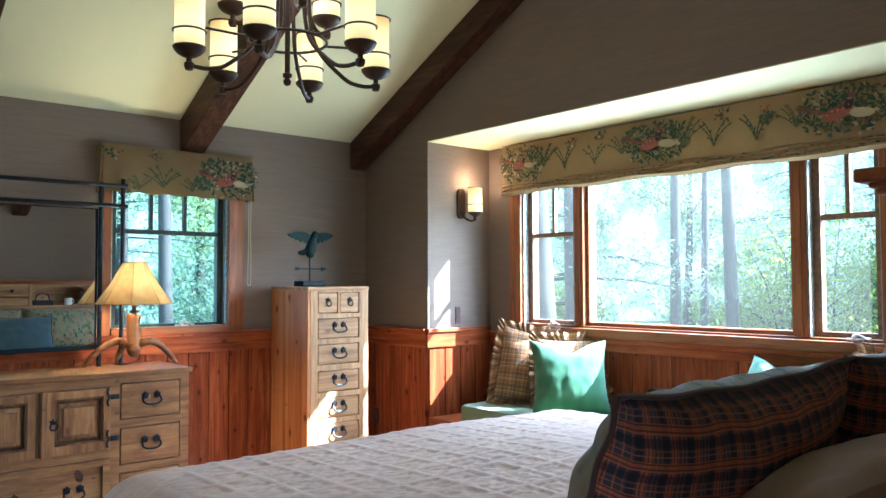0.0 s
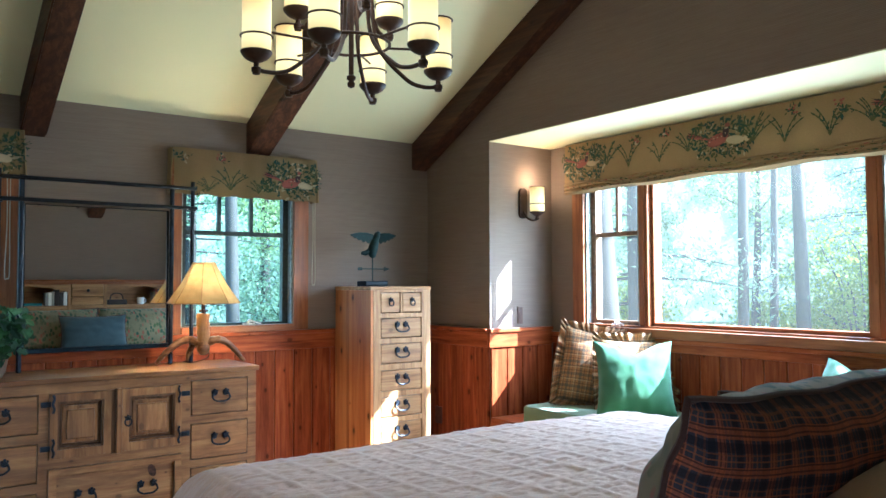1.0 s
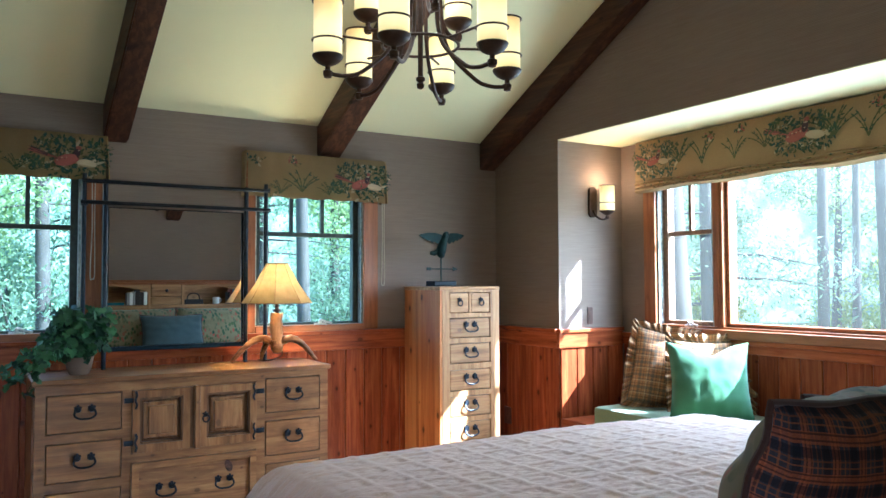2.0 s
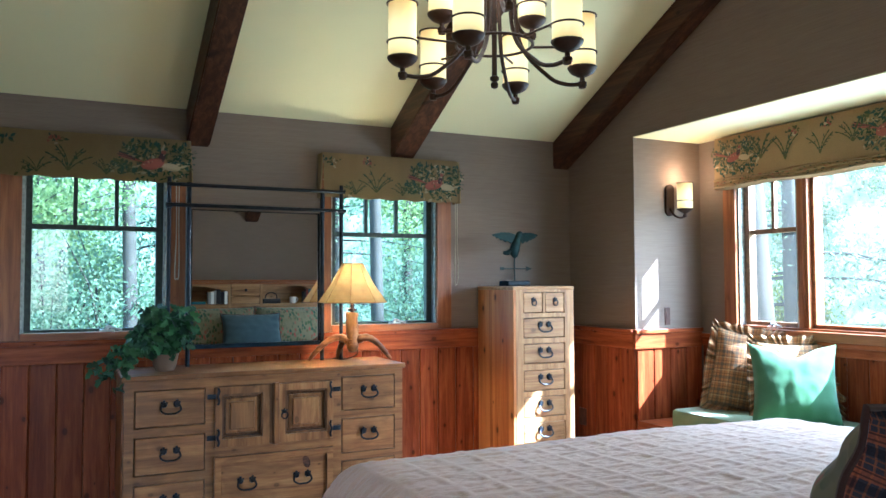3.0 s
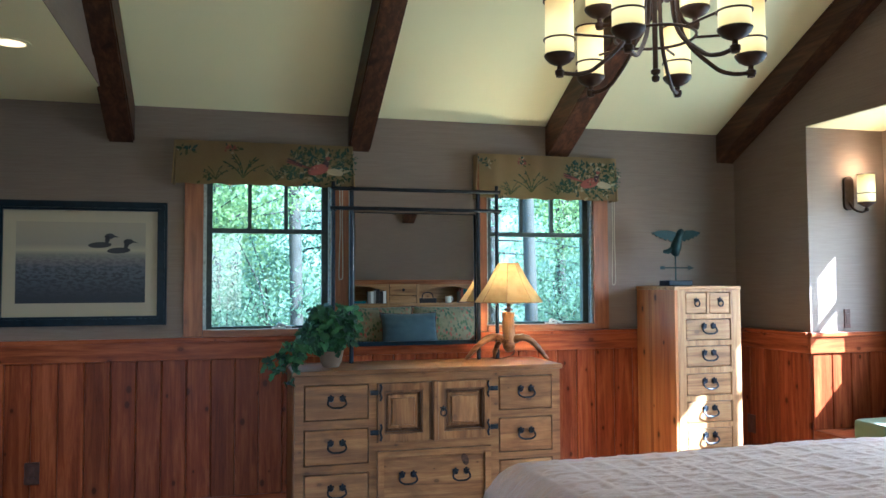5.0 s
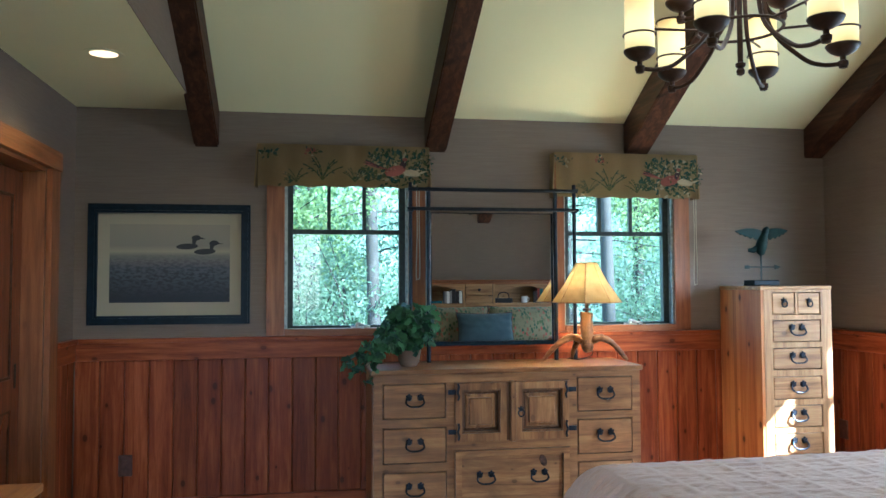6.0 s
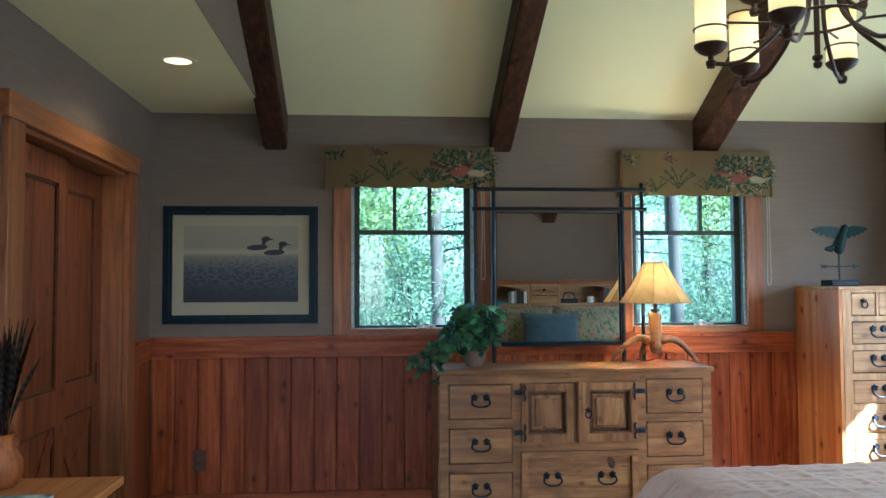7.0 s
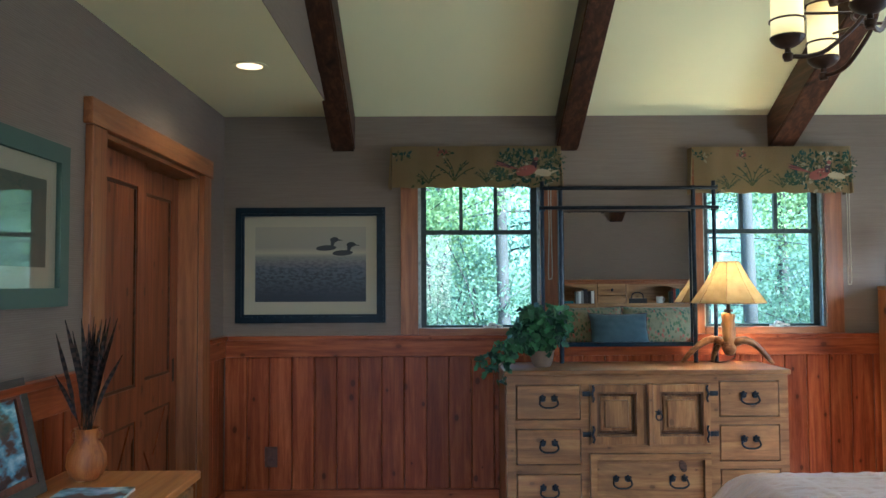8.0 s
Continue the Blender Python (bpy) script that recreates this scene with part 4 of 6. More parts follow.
def dresser():
    x0, x1, y0, y1, top = 0.346, 1.885, 4.40, 4.87, 0.94
    own = thing("dresser", "wide waxed rustic pine dresser with black iron pulls", "dresser", (0, 0, 0))
    ls = [(0.407, 0.755, a, b) for a, b in ((0.674, 0.864), (0.436, 0.628), (0.20, 0.39))]
    rs = [(1.50, 1.824, a, b) for a, b in ((0.687, 0.880), (0.450, 0.646), (0.22, 0.41))]
    mid = [(0.80, 1.452, 0.543, 0.866), (0.80, 1.452, 0.16, 0.497)]
    bm = bmesh.new()
    face_with_holes(bm, x0 + 0.012, x1 - 0.012, 0.08, 0.912, ls + rs + mid, y0, y0 + 0.03)
    part("face_frame", bm, "rustic", own)
    bm = bmesh.new()
    for a in (x0 + 0.005, x1 - 0.035):
        box(bm, a, a + 0.03, y0 + 0.0305, y1, 0.08, 0.912)
    box(bm, x0 + 0.035, x1 - 0.035, y1 - 0.02, y1, 0.08, 0.912)
    box(bm, x0 + 0.035, x1 - 0.035, y0 + 0.35, y0 + 0.36, 0.08, 0.912)
    box(bm, x0 + 0.035, x1 - 0.035, y0 + 0.04, y1 - 0.02, 0.08, 0.10)
    part("body", bm, "rustic_z", own)
    bm = b_(x0 - 0.004, x1 + 0.004, y0 - 0.012, y1 + 0.003, 0.9125, top, bevel=0.006)
    part("top", bm, "rustic", own)
    for a, b in ((x0 + 0.012, x0 + 0.09), (x1 - 0.09, x1 - 0.012)):
        for c, d in ((y0, y0 + 0.07), (y1 - 0.07, y1)):
            part("foot", b_(a, b, c, d, 0.0, 0.079, bevel=0.004), "rustic_z", own)
    for h in ls + rs:
        drawer(own, *h[:2], y0, *h[2:], "rustic")
    # framed middle drawer
    bm = bmesh.new()
    face_with_holes(bm, 0.803, 1.449, 0.163, 0.494, [(0.838, 1.414, 0.20, 0.462)], y0 - 0.012, y0 + 0.012)
    part("drawer_moulding", bm, "rustic", own)
    d = part("drawer", b_(0.840, 1.412, y0 + 0.004, y0 + 0.3, 0.202, 0.460, bevel=0.003), "rustic", own)
    for px in (0.972, 1.275):
        bail_pull(d, px, y0 + 0.004, 0.345)
    bm = bmesh.new()
    lathe(bm, [(0.028, 0), (0.022, 0.002)], 0, 0, 14)
    for v in bm.verts:
        v.co = Vector((1.30 + v.co.x * 0.8, y0 + 0.004 - v.co.z * 0.6, 0.425 + v.co.y * 1.1 - v.co.x * 0.4))
    part("knot", bm, "beam", d, "dark round knot in the wood")
    # two panelled doors
    for a, b, s in ((0.803, 1.090, -1), (1.140, 1.449, 1)):
        bm = bmesh.new()
        face_with_holes(bm, a, b, 0.546, 0.863, [(a + 0.036, b - 0.036, 0.588, 0.824)], y0 - 0.014, y0 + 0.008)
        dd = part("door", bm, "rustic_z", own)
        bm = bmesh.new()
        face_with_holes(bm, a + 0.036, b - 0.036, 0.588, 0.824, [(a + 0.046, b - 0.046, 0.600, 0.812)], y0 - 0.005, y0 + 0.020)
        # recess shade round the panel is painted through the darker pine
        part("bead", bm, "rustic dark", dd, "inner moulding in shade-toned pine")
        for i, (m_, yy) in enumerate(((0.0, 0.024), (0.012, 0.014), (0.032, -0.004))):
            bm = b_(a + 0.047 + m_, b - 0.047 - m_, y0 + yy - 0.004, y0 + 0.03 + 0.002 * i, 0.601 + m_, 0.811 - m_, bevel=0.006)
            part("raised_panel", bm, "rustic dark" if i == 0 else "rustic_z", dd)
        hx = a if s < 0 else b
        for z in (0.60, 0.815):
            strap_hinge(dd, hx + (0.004 if s < 0 else -0.004), y0 - 0.012, z, -s)
        if s > 0:
            ring_pull(dd, a + 0.03, y0 - 0.012, 0.70)
    part("meeting_stile", b_(1.112, 1.139, y0 - 0.034, y0 + 0.006, 0.540, 0.870, bevel=0.005), "rustic_z", own)
    # strip that paints the shade of the gap between the doors
    part("rebate", b_(1.0905, 1.1115, y0 - 0.002, y0 + 0.012, 0.546, 0.863), "rustic dark", own, "strip painted dark as the shaded door gap")
    return own


dresser()


def tall_chest():
    x0, x1, y0, y1, top = 2.635, 3.092, 4.405, 4.872, 1.385
    own = thing("tall_chest", "tall narrow rustic pine chest of seven drawers, knotty sides", "chest")
    rows = [(1.184, 1.053), (1.020, 0.890), (0.852, 0.717), (0.683, 0.552), (0.520, 0.390), (0.355, 0.215)]
    holes = [(2.708, 2.858, 1.213, 1.347), (2.872, 3.022, 1.213, 1.347)] + [(2.708, 3.022, b, a) for a, b in rows]
    bm = bmesh.new()
    face_with_holes(bm, x0 + 0.02, x1, 0.0, top - 0.024, holes, y0, y0 + 0.03)
    part("face_frame", bm, "pale_z", own)
    bm = b_(x0, x0 + 0.02, y0 + 0.002, y1, 0.0, top - 0.024, bevel=0.002)
    part("side", bm, "side", own, "knotty side of glued pine boards")
    bm = b_(x1 - 0.02, x1, y0 + 0.031, y1, 0.0, top - 0.024)
    box(bm, x0 + 0.021, x1 - 0.021, y1 - 0.02, y1, 0.0, top - 0.024)
    part("body", bm, "pale_z", own)
    part("top", b_(x0 - 0.004, x1 + 0.004, y0 - 0.004, y1 + 0.002, top - 0.0235, top, bevel=0.005), "pale", own)
    for h in holes[:2]:
        drawer(own, h[0], h[1], y0 + 0.006, h[2], h[3], "pale", "ring")
    for h in holes[2:]:
        drawer(own, h[0], h[1], y0 + 0.006, h[2], h[3], "pale")
    return own


tall_chest()


# ---- mirror on the dresser wall ----
def wall_mirror():
    own = thing("mirror", "large mirror in a black iron frame of crossing bars", "mirror")
    y = 4.80
    glass = part("glass", b_(0.738, 1.492, y, y + 0.004, 1.062, 1.830), "mirror", own, "plain silvered glass")
    for v in glass.data.vertices:
        v.co.y += (v.co.z - 1.83) * 0.0085
    part("back", b_(0.735, 1.495, y + 0.0055, y + 0.02, 1.055, 1.835), "black frame", own)
    part("bottom_rail", b_(0.735, 1.495, y - 0.012, y + 0.02, 1.035, 1.060, bevel=0.003), "black frame", own, "dark bottom rail")
    yb = y - 0.03
    for x, z0, z1 in ((0.715, 0.941, 1.985), (1.500, 0.941, 1.985)):
        bm = bmesh.new()
        tube(bm, [(x, yb, z0), (x, yb, z1)], 0.013, 10)
        part("post", bm, "iron", own, "", True)
    for x in (0.606, 1.618):
        bm = bmesh.new()
        tube(bm, [(x, yb - 0.01, 0.941 if x > 1 else 1.12), (x, yb - 0.01, 2.01)], 0.012, 10)
        for z in (1.848, 1.838):
            tube(bm, [(x, yb - 0.01, z - 0.004), (x, yb - 0.01, z + 0.004)], 0.019, 10)
        part("outer_post", bm, "iron", own, "", True)
    for z, a, b in ((1.968, 0.59, 1.635), (1.852, 0.585, 1.64)):
        bm = bmesh.new()
        tube(bm, [(a, yb - 0.026, z), (b, yb - 0.026, z)], 0.011, 10)
        part("cross_bar", bm, "iron", own, "", True)
    return own


wall_mirror()


# ---- table lamp with an antler base ----
def antler_lamp():
    cx, cy, z = 1.645, 4.63, 0.941
    own = thing("table_lamp", "lit table lamp with a panelled parchment shade on an antler base", "lamp", (cx, cy, z))
    bm = bmesh.new()
    tube(bm, curve([(0, 0, 0.10), (0.004, 0, 0.14), (0, 0.002, 0.19), (-0.004, 0, 0.25), (0, 0, 0.292)], 5), [0.034] + [0.036 + 0.0015 * math.sin(1.7 * i) for i in range(17)] + [0.038, 0.038, 0.034], 12)
    part("stem", bm, "antler", own, "pale antler burr stem", True)
    for k, (tx, ty) in enumerate(((-0.245, 0.09), (0.235, -0.04), (-0.045, 0.15))):
        d = Vector((tx, ty, 0))
        kink = Vector((ty, -tx, 0)) * 0.10
        q = [d * 0.06 + Vector((0, 0, 0.118)), d * 0.30 + kink + Vector((0, 0, 0.142)), d * 0.55 + kink * 0.4 + Vector((0, 0, 0.122)), d * 0.80 - kink * 0.3 + Vector((0, 0, 0.066)), d * 0.94 + Vector((0, 0, 0.022)), d + Vector((0, 0, 0.009))]
        line = curve(q, 6)
        bm = bmesh.new()
        tube(bm, line, [(0.025 - 0.016 * i / 30) * (1 + 0.10 * math.sin(i * 1.9 + k)) for i in range(31)], 10)
        part("antler_leg", bm, "antler dark", own, "dark brown polished antler tine", True)
    bm = bmesh.new()
    tube(bm, curve([(0.006, -0.004, 0.055), (0.004, 0, 0.075), (0, 0, 0.10), (0, 0, 0.128)], 4), [0.014, 0.022, 0.027, 0.030, 0.033, 0.036, 0.037, 0.038, 0.038, 0.038, 0.037, 0.036, 0.034], 12)
    part("burr", bm, "antler dark", own, "knobby burr under the stem", True)
    bm = bmesh.new()
    tube(bm, curve([(0.03, 0.01, 0.10), (0.045, 0.03, 0.045), (0.02, 0.06, 0.02), (-0.03, 0.09, 0.006), (-0.06, 0.17, 0.006)], 6), 0.0032, 6)
    part("cord", bm, "bronze", own, "brown lamp cord", True)
    bm = bmesh.new()
    tube(bm, [(0, 0, 0.285), (0, 0, 0.35)], 0.012, 10)
    tube(bm, [(0, 0, 0.30), (0, 0, 0.315)], 0.026, 12)
    for s in (-1, 1):
        tube(bm, curve([(0, 0, 0.32), (0.045 * s, 0, 0.37), (0.05 * s, 0, 0.47), (0.0, 0, 0.565)], 5), 0.002, 6)
    part("socket", bm, "bronze", own, "brass socket and harp", True)
    bm = bmesh.new()
    n, r0, r1, z0, z1 = 8, 0.205, 0.062, 0.352, 0.585
    lo = [bm.verts.new((r0 * math.cos(6.2832 * k / n + 0.39), r0 * math.sin(6.2832 * k / n + 0.39), z0)) for k in range(n)]
    hi = [bm.verts.new((r1 * math.cos(6.2832 * k / n + 0.39), r1 * math.sin(6.2832 * k / n + 0.39), z1)) for k in range(n)]
    md = [bm.verts.new(0.52 * a.co + 0.48 * b.co + Vector((a.co.x, a.co.y, 0)) * -0.04) for a, b in zip(lo, hi)]
    for k in range(n):
        j = (k + 1) % n
        bm.faces.new((lo[k], lo[j], md[j], md[k]))
        bm.faces.new((md[k], md[j], hi[j], hi[k]))
    shade = part("shade", bm, "parchment", own, "yellow parchment shade with laced seams")
    bm = bmesh.new()
    for k in range(n):
        tube(bm, [lo_ for lo_ in [Vector((r0 * math.cos(6.2832 * k / n + 0.39), r0 * math.sin(6.2832 * k / n + 0.39), z0)) * 1.0, Vector((r0 * 0.47 * math.cos(6.2832 * k / n + 0.39) + r1 * 0.48 * math.cos(6.2832 * k / n + 0.39), r0 * 0.47 * math.sin(6.2832 * k / n + 0.39) + r1 * 0.48 * math.sin(6.2832 * k / n + 0.39), 0.52 * z0 + 0.48 * z1)), Vector((r1 * math.cos(6.2832 * k / n + 0.39), r1 * math.sin(6.2832 * k / n + 0.39), z1))]], 0.0022, 5)
        for r, zz in ((r0, z0), (r1, z1)):
            a, b = 6.2832 * k / n + 0.39, 6.2832 * (k + 1) / n + 0.39
            tube(bm, [(r * math.cos(a), r * math.sin(a), zz), (r * math.cos(b), r * math.sin(b), zz)], 0.0028, 5)
    part("seam", bm, "antler", shade, "laced leather seams")
    bm = bmesh.new()
    bmesh.ops.create_uvsphere(bm, u_segments=14, v_segments=10, radius=0.03)
    for v in bm.verts:
        v.co.z += 0.41
    part("bulb", bm, "bulb", own, "glowing bulb", True)
    light = bpy.data.lights.new("table_lamp_glow", "POINT")
    light.energy, light.color, light.shadow_soft_size = 1.8, (1.0, 0.76, 0.40), 0.035
    new("table_lamp_glow", light).location = (cx, cy, z + 0.475)
    return own


antler_lamp()


# ---- potted ivy ----
def ivy():
    rnd = random.Random(5)
    cx, cy, z = 0.575, 4.60, 0.941
    own = thing("potted_ivy", "dark green trailing ivy in a small clay pot", "plant", (cx, cy, z))
    bm = bmesh.new()
    lathe(bm, [(0.045, 0), (0.060, 0.03), (0.068, 0.075), (0.072, 0.09), (0.066, 0.092), (0.06, 0.08)], sides=20)
    part("pot", bm, "terracotta", own, "grey-brown clay pot", True)
    stems, leaves = bmesh.new(), bmesh.new()
    shape = [(0, 0), (0.30, 0.42), (0.45, 0.22), (0.72, 0.30), (1.0, 0.0), (0.72, -0.30), (0.45, -0.22), (0.30, -0.42)]

    def leaf(p, size):
        face = Vector((rnd.uniform(-0.9, 0.9), -0.55 + rnd.uniform(-0.5, 0.5), rnd.uniform(-0.3, 0.9))).normalized()
        tip = (Vector((rnd.uniform(-1, 1), rnd.uniform(-0.4, 0.2), rnd.uniform(-1, 0.25)))).normalized()
        tip = (tip - face * tip.dot(face)).normalized()
        side = tip.cross(face)
        mid = [leaves.verts.new(p + size * (a * tip + b * side + (0.18 * abs(b) - 0.12 * a * a) * face)) for a, b in shape]
        spine = leaves.verts.new(p + size * (0.5 * tip - 0.03 * face))
        for i in range(len(mid)):
            leaves.faces.new((mid[i], mid[(i + 1) % len(mid)], spine))

    for i in range(46):
        a = rnd.uniform(0, 6.283)
        up = rnd.uniform(0.05, 0.24)
        reach = rnd.uniform(0.04, 0.20)
        start = Vector((0.03 * math.cos(a), 0.03 * math.sin(a), 0.085))
        mid = Vector((reach * 0.6 * math.cos(a), reach * 0.5 * math.sin(a), 0.09 + up))
        end = Vector((reach * math.cos(a), reach * 0.6 * math.sin(a), 0.07 + up * rnd.uniform(0.4, 1.0)))
        if i < 12:
            k = rnd.uniform(0.6, 1.0)
            mid = Vector((-0.16 * k, -0.12, 0.14 + rnd.uniform(-0.03, 0.06)))
            end = Vector((-0.36 * k, -0.235 + rnd.uniform(-0.02, 0.01), rnd.uniform(-0.07, 0.10)))
        line = curve([start, mid, end], 8)
        tube(stems, line, 0.0018, 5)
        for p in line[4::1]:
            for _ in range(1 + (rnd.random() < 0.35)):
                leaf(p + Vector((rnd.uniform(-0.02, 0.02), rnd.uniform(-0.02, 0.02), rnd.uniform(-0.015, 0.02))), rnd.uniform(0.036, 0.068))
    part("stems", stems, "ivy", own)
    part("foliage", leaves, "ivy", own, "lobed dark green ivy leaves")
    return own


ivy()


# ---- chandelier ----
def opal_arm(own, cup_at, z, hub_r, low, top, mat="bronze"):
    """One arm with its cup, ring and glass shade; z is the foot of the glass."""
    p = Vector((cup_at[0], cup_at[1], 0))
    d = p.normalized()
    r = p.length
    bm = bmesh.new()
    pts = [d * r + Vector((0, 0, z - 0.058)), d * r * 0.8 + Vector((0, 0, z - 0.061)), d * (r * 0.5 + hub_r * 0.4) + Vector((0, 0, z - 0.035)), d * hub_r * 1.15 + Vector((0, 0, z + 0.07)), d * hub_r * 0.85 + Vector((0, 0, z + 0.25)), d * hub_r * 0.7 + Vector((0, 0, top))]
    tube(bm, curve(pts, 7), 0.0075, 8)
    arm = part("arm", bm, mat, own, "", True)
    bm = bmesh.new()
    lathe(bm, [(0.007, z - 0.074), (0.013, z - 0.072), (0.013, z - 0.066), (0.016, z - 0.064), (0.016, z - 0.050), (0.009, z - 0.047), (0.009, z - 0.033), (0.022, z - 0.029), (0.038, z - 0.020), (0.049, z - 0.008), (0.053, z + 0.000), (0.053, z + 0.004), (0.046, z + 0.004)], p.x, p.y, 20)
    part("cup", bm, mat, arm, "", True)
    bm = bmesh.new()
    lathe(bm, [(0.047, z + 0.001), (0.049, z + 0.004), (0.049, z + 0.192), (0.043, z + 0.194), (0.043, z + 0.010)], p.x, p.y, 24, close=False)
    lathe(bm, [(0.043, z + 0.010), (0.001, z + 0.011)], p.x, p.y, 24)
    part("shade", bm, "bulb shade", arm, "glowing opal glass cylinder", True)
    for zz in (z + 0.056, z + 0.190):
        bm = bmesh.new()
        tube(bm, [(p.x + 0.0525 * math.cos(a), p.y + 0.0525 * math.sin(a), zz) for a in [6.2832 * i / 24 for i in range(25)]], 0.0035, 6)
        part("ring", bm, mat, arm, "", True)
    return arm


def chandelier():
    cx, cy = 1.420, 2.50
    own = thing("chandelier", "bronze two-tier chandelier with nine lit opal glass shades", "chandelier", (cx, cy, 0))
    zt = pitch(RIDGE)
    bm = bmesh.new()
    lathe(bm, [(0.004, 2.085), (0.012, 2.090), (0.014, 2.102), (0.008, 2.110), (0.016, 2.116), (0.016, 2.126), (0.009, 2.130), (0.009, 2.62), (0.035, 2.64), (0.045, 2.66), (0.030, 2.70), (0.012, 2.72), (0.008, 2.75), (0.008, zt - 0.24), (0.06, zt - 0.235), (0.065, zt - 0.222)], sides=20)
    part("stem", bm, "bronze", own, "", True)
    base = radians(29.1 + 15)
    for k in range(6):
        a = base + k * math.pi / 3
        opal_arm(own, (0.327 * math.sin(a), 0.327 * math.cos(a)), 2.175, 0.085, 2.1, 2.62)
    base = radians(29.1 + 46)
    for k in range(3):
        a = base + k * 2 * math.pi / 3
        opal_arm(own, (0.195 * math.sin(a), 0.195 * math.cos(a)), 2.372, 0.06, 2.3, 2.66)
    bm = bmesh.new()
    tube(bm, [(0.135 * math.cos(a), 0.135 * math.sin(a), 2.24) for a in [6.2832 * i / 48 for i in range(49)]], 0.0055, 7)
    part("hoop", bm, "bronze", own, "", True)
    for k in range(6):
        a = radians(29.1 + 15 + 60 * k)
        bm = bmesh.new()
        tube(bm, [(0.133 * math.sin(a), 0.133 * math.cos(a), 2.24), (0.28 * math.sin(a), 0.28 * math.cos(a), 2.25)], 0.0045, 6)
        part("spoke", bm, "bronze", own, "", True)
    light = bpy.data.lights.new("chandelier_glow", "POINT")
    light.energy, light.color, light.shadow_soft_size = 1.1, (1.0, 0.80, 0.55), 0.3
    new("chandelier_glow", light).location = (cx, cy, 2.45)
    return own


chandelier()


# ---- wall lamp in the bay ----
def sconce():
    y = BAY_N
    own = thing("wall_lamp", "lit bronze wall lamp with an opal glass shade", "lamp")
    bm = bmesh.new()
    prism(bm, [(3.722 + 0.034 * math.cos(a), 1.955 + (0.072 if math.sin(a) > 0 else -0.072) + 0.034 * math.sin(a)) for a in [6.2832 * i / 20 for i in range(20)]], "y", y - 0.018, y - 0.0005)
    part("back_plate", bm, "bronze", own, "", True)
    bm = bmesh.new()
    tube(bm, curve([(3.722, y - 0.015, 1.90), (3.722, y - 0.05, 1.855), (3.742, y - 0.085, 1.833), (3.772, y - 0.10, 1.845), (3.772, y - 0.10, 1.875)], 6), 0.007, 8)
    lathe(bm, [(0.008, 1.835), (0.014, 1.842), (0.014, 1.852), (0.008, 1.86), (0.03, 1.872), (0.052, 1.888), (0.054, 1.893), (0.046, 1.893)], 3.772, y - 0.10, 18)
    part("arm", bm, "bronze", own, "", True)
    bm = bmesh.new()
    lathe(bm, [(0.046, 1.892), (0.050, 1.897), (0.050, 2.062), (0.044, 2.064), (0.044, 1.90)], 3.772, y - 0.10, 22, close=False)
    lathe(bm, [(0.044, 1.90), (0.001, 1.901)], 3.772, y - 0.10, 22)
    part("shade", bm, "bulb shade", own, "glowing opal glass cylinder", True)
    for zz in (1.945, 2.062):
        bm = bmesh.new()
        tube(bm, [(3.772 + 0.053 * math.cos(a), y - 0.10 + 0.053 * math.sin(a), zz) for a in [6.2832 * i / 22 for i in range(23)]], 0.003, 6)
        part("ring", bm, "bronze", own, "", True)


sconce()
light = bpy.data.lights.new("wall_lamp_glow", "POINT")
light.energy, light.color, light.shadow_soft_size = 0.32, (1.0, 0.60, 0.28), 0.045
new("wall_lamp_glow", light).location = (3.772, BAY_N - 0.10, 2.11)

# recessed lamp
own = thing("recessed_lamp", "lit round recessed ceiling lamp with a pale trim ring", "lamp", (-0.888, 3.795, EAVE))
bm = bmesh.new()
lathe(bm, [(0.062, -0.004), (0.085, -0.004), (0.085, -0.0005), (0.062, -0.0005)], sides=28, close=False)
part("trim_ring", bm, "ceiling", own, "pale metal trim ring", True)
bm = bmesh.new()
lathe(bm, [(0.061, -0.0022), (0.06, -0.0008)], sides=28)
part("lens", bm, "can lamp", own, "glowing lens")
light = bpy.data.lights.new("recessed_glow", "SPOT")
light.energy, light.color, light.spot_size, light.spot_blend, light.shadow_soft_size = 1.7, (1.0, 0.74, 0.40), radians(150), 1.0, 0.05
new("recessed_glow", light).location = (-0.888, 3.795, EAVE - 0.02)


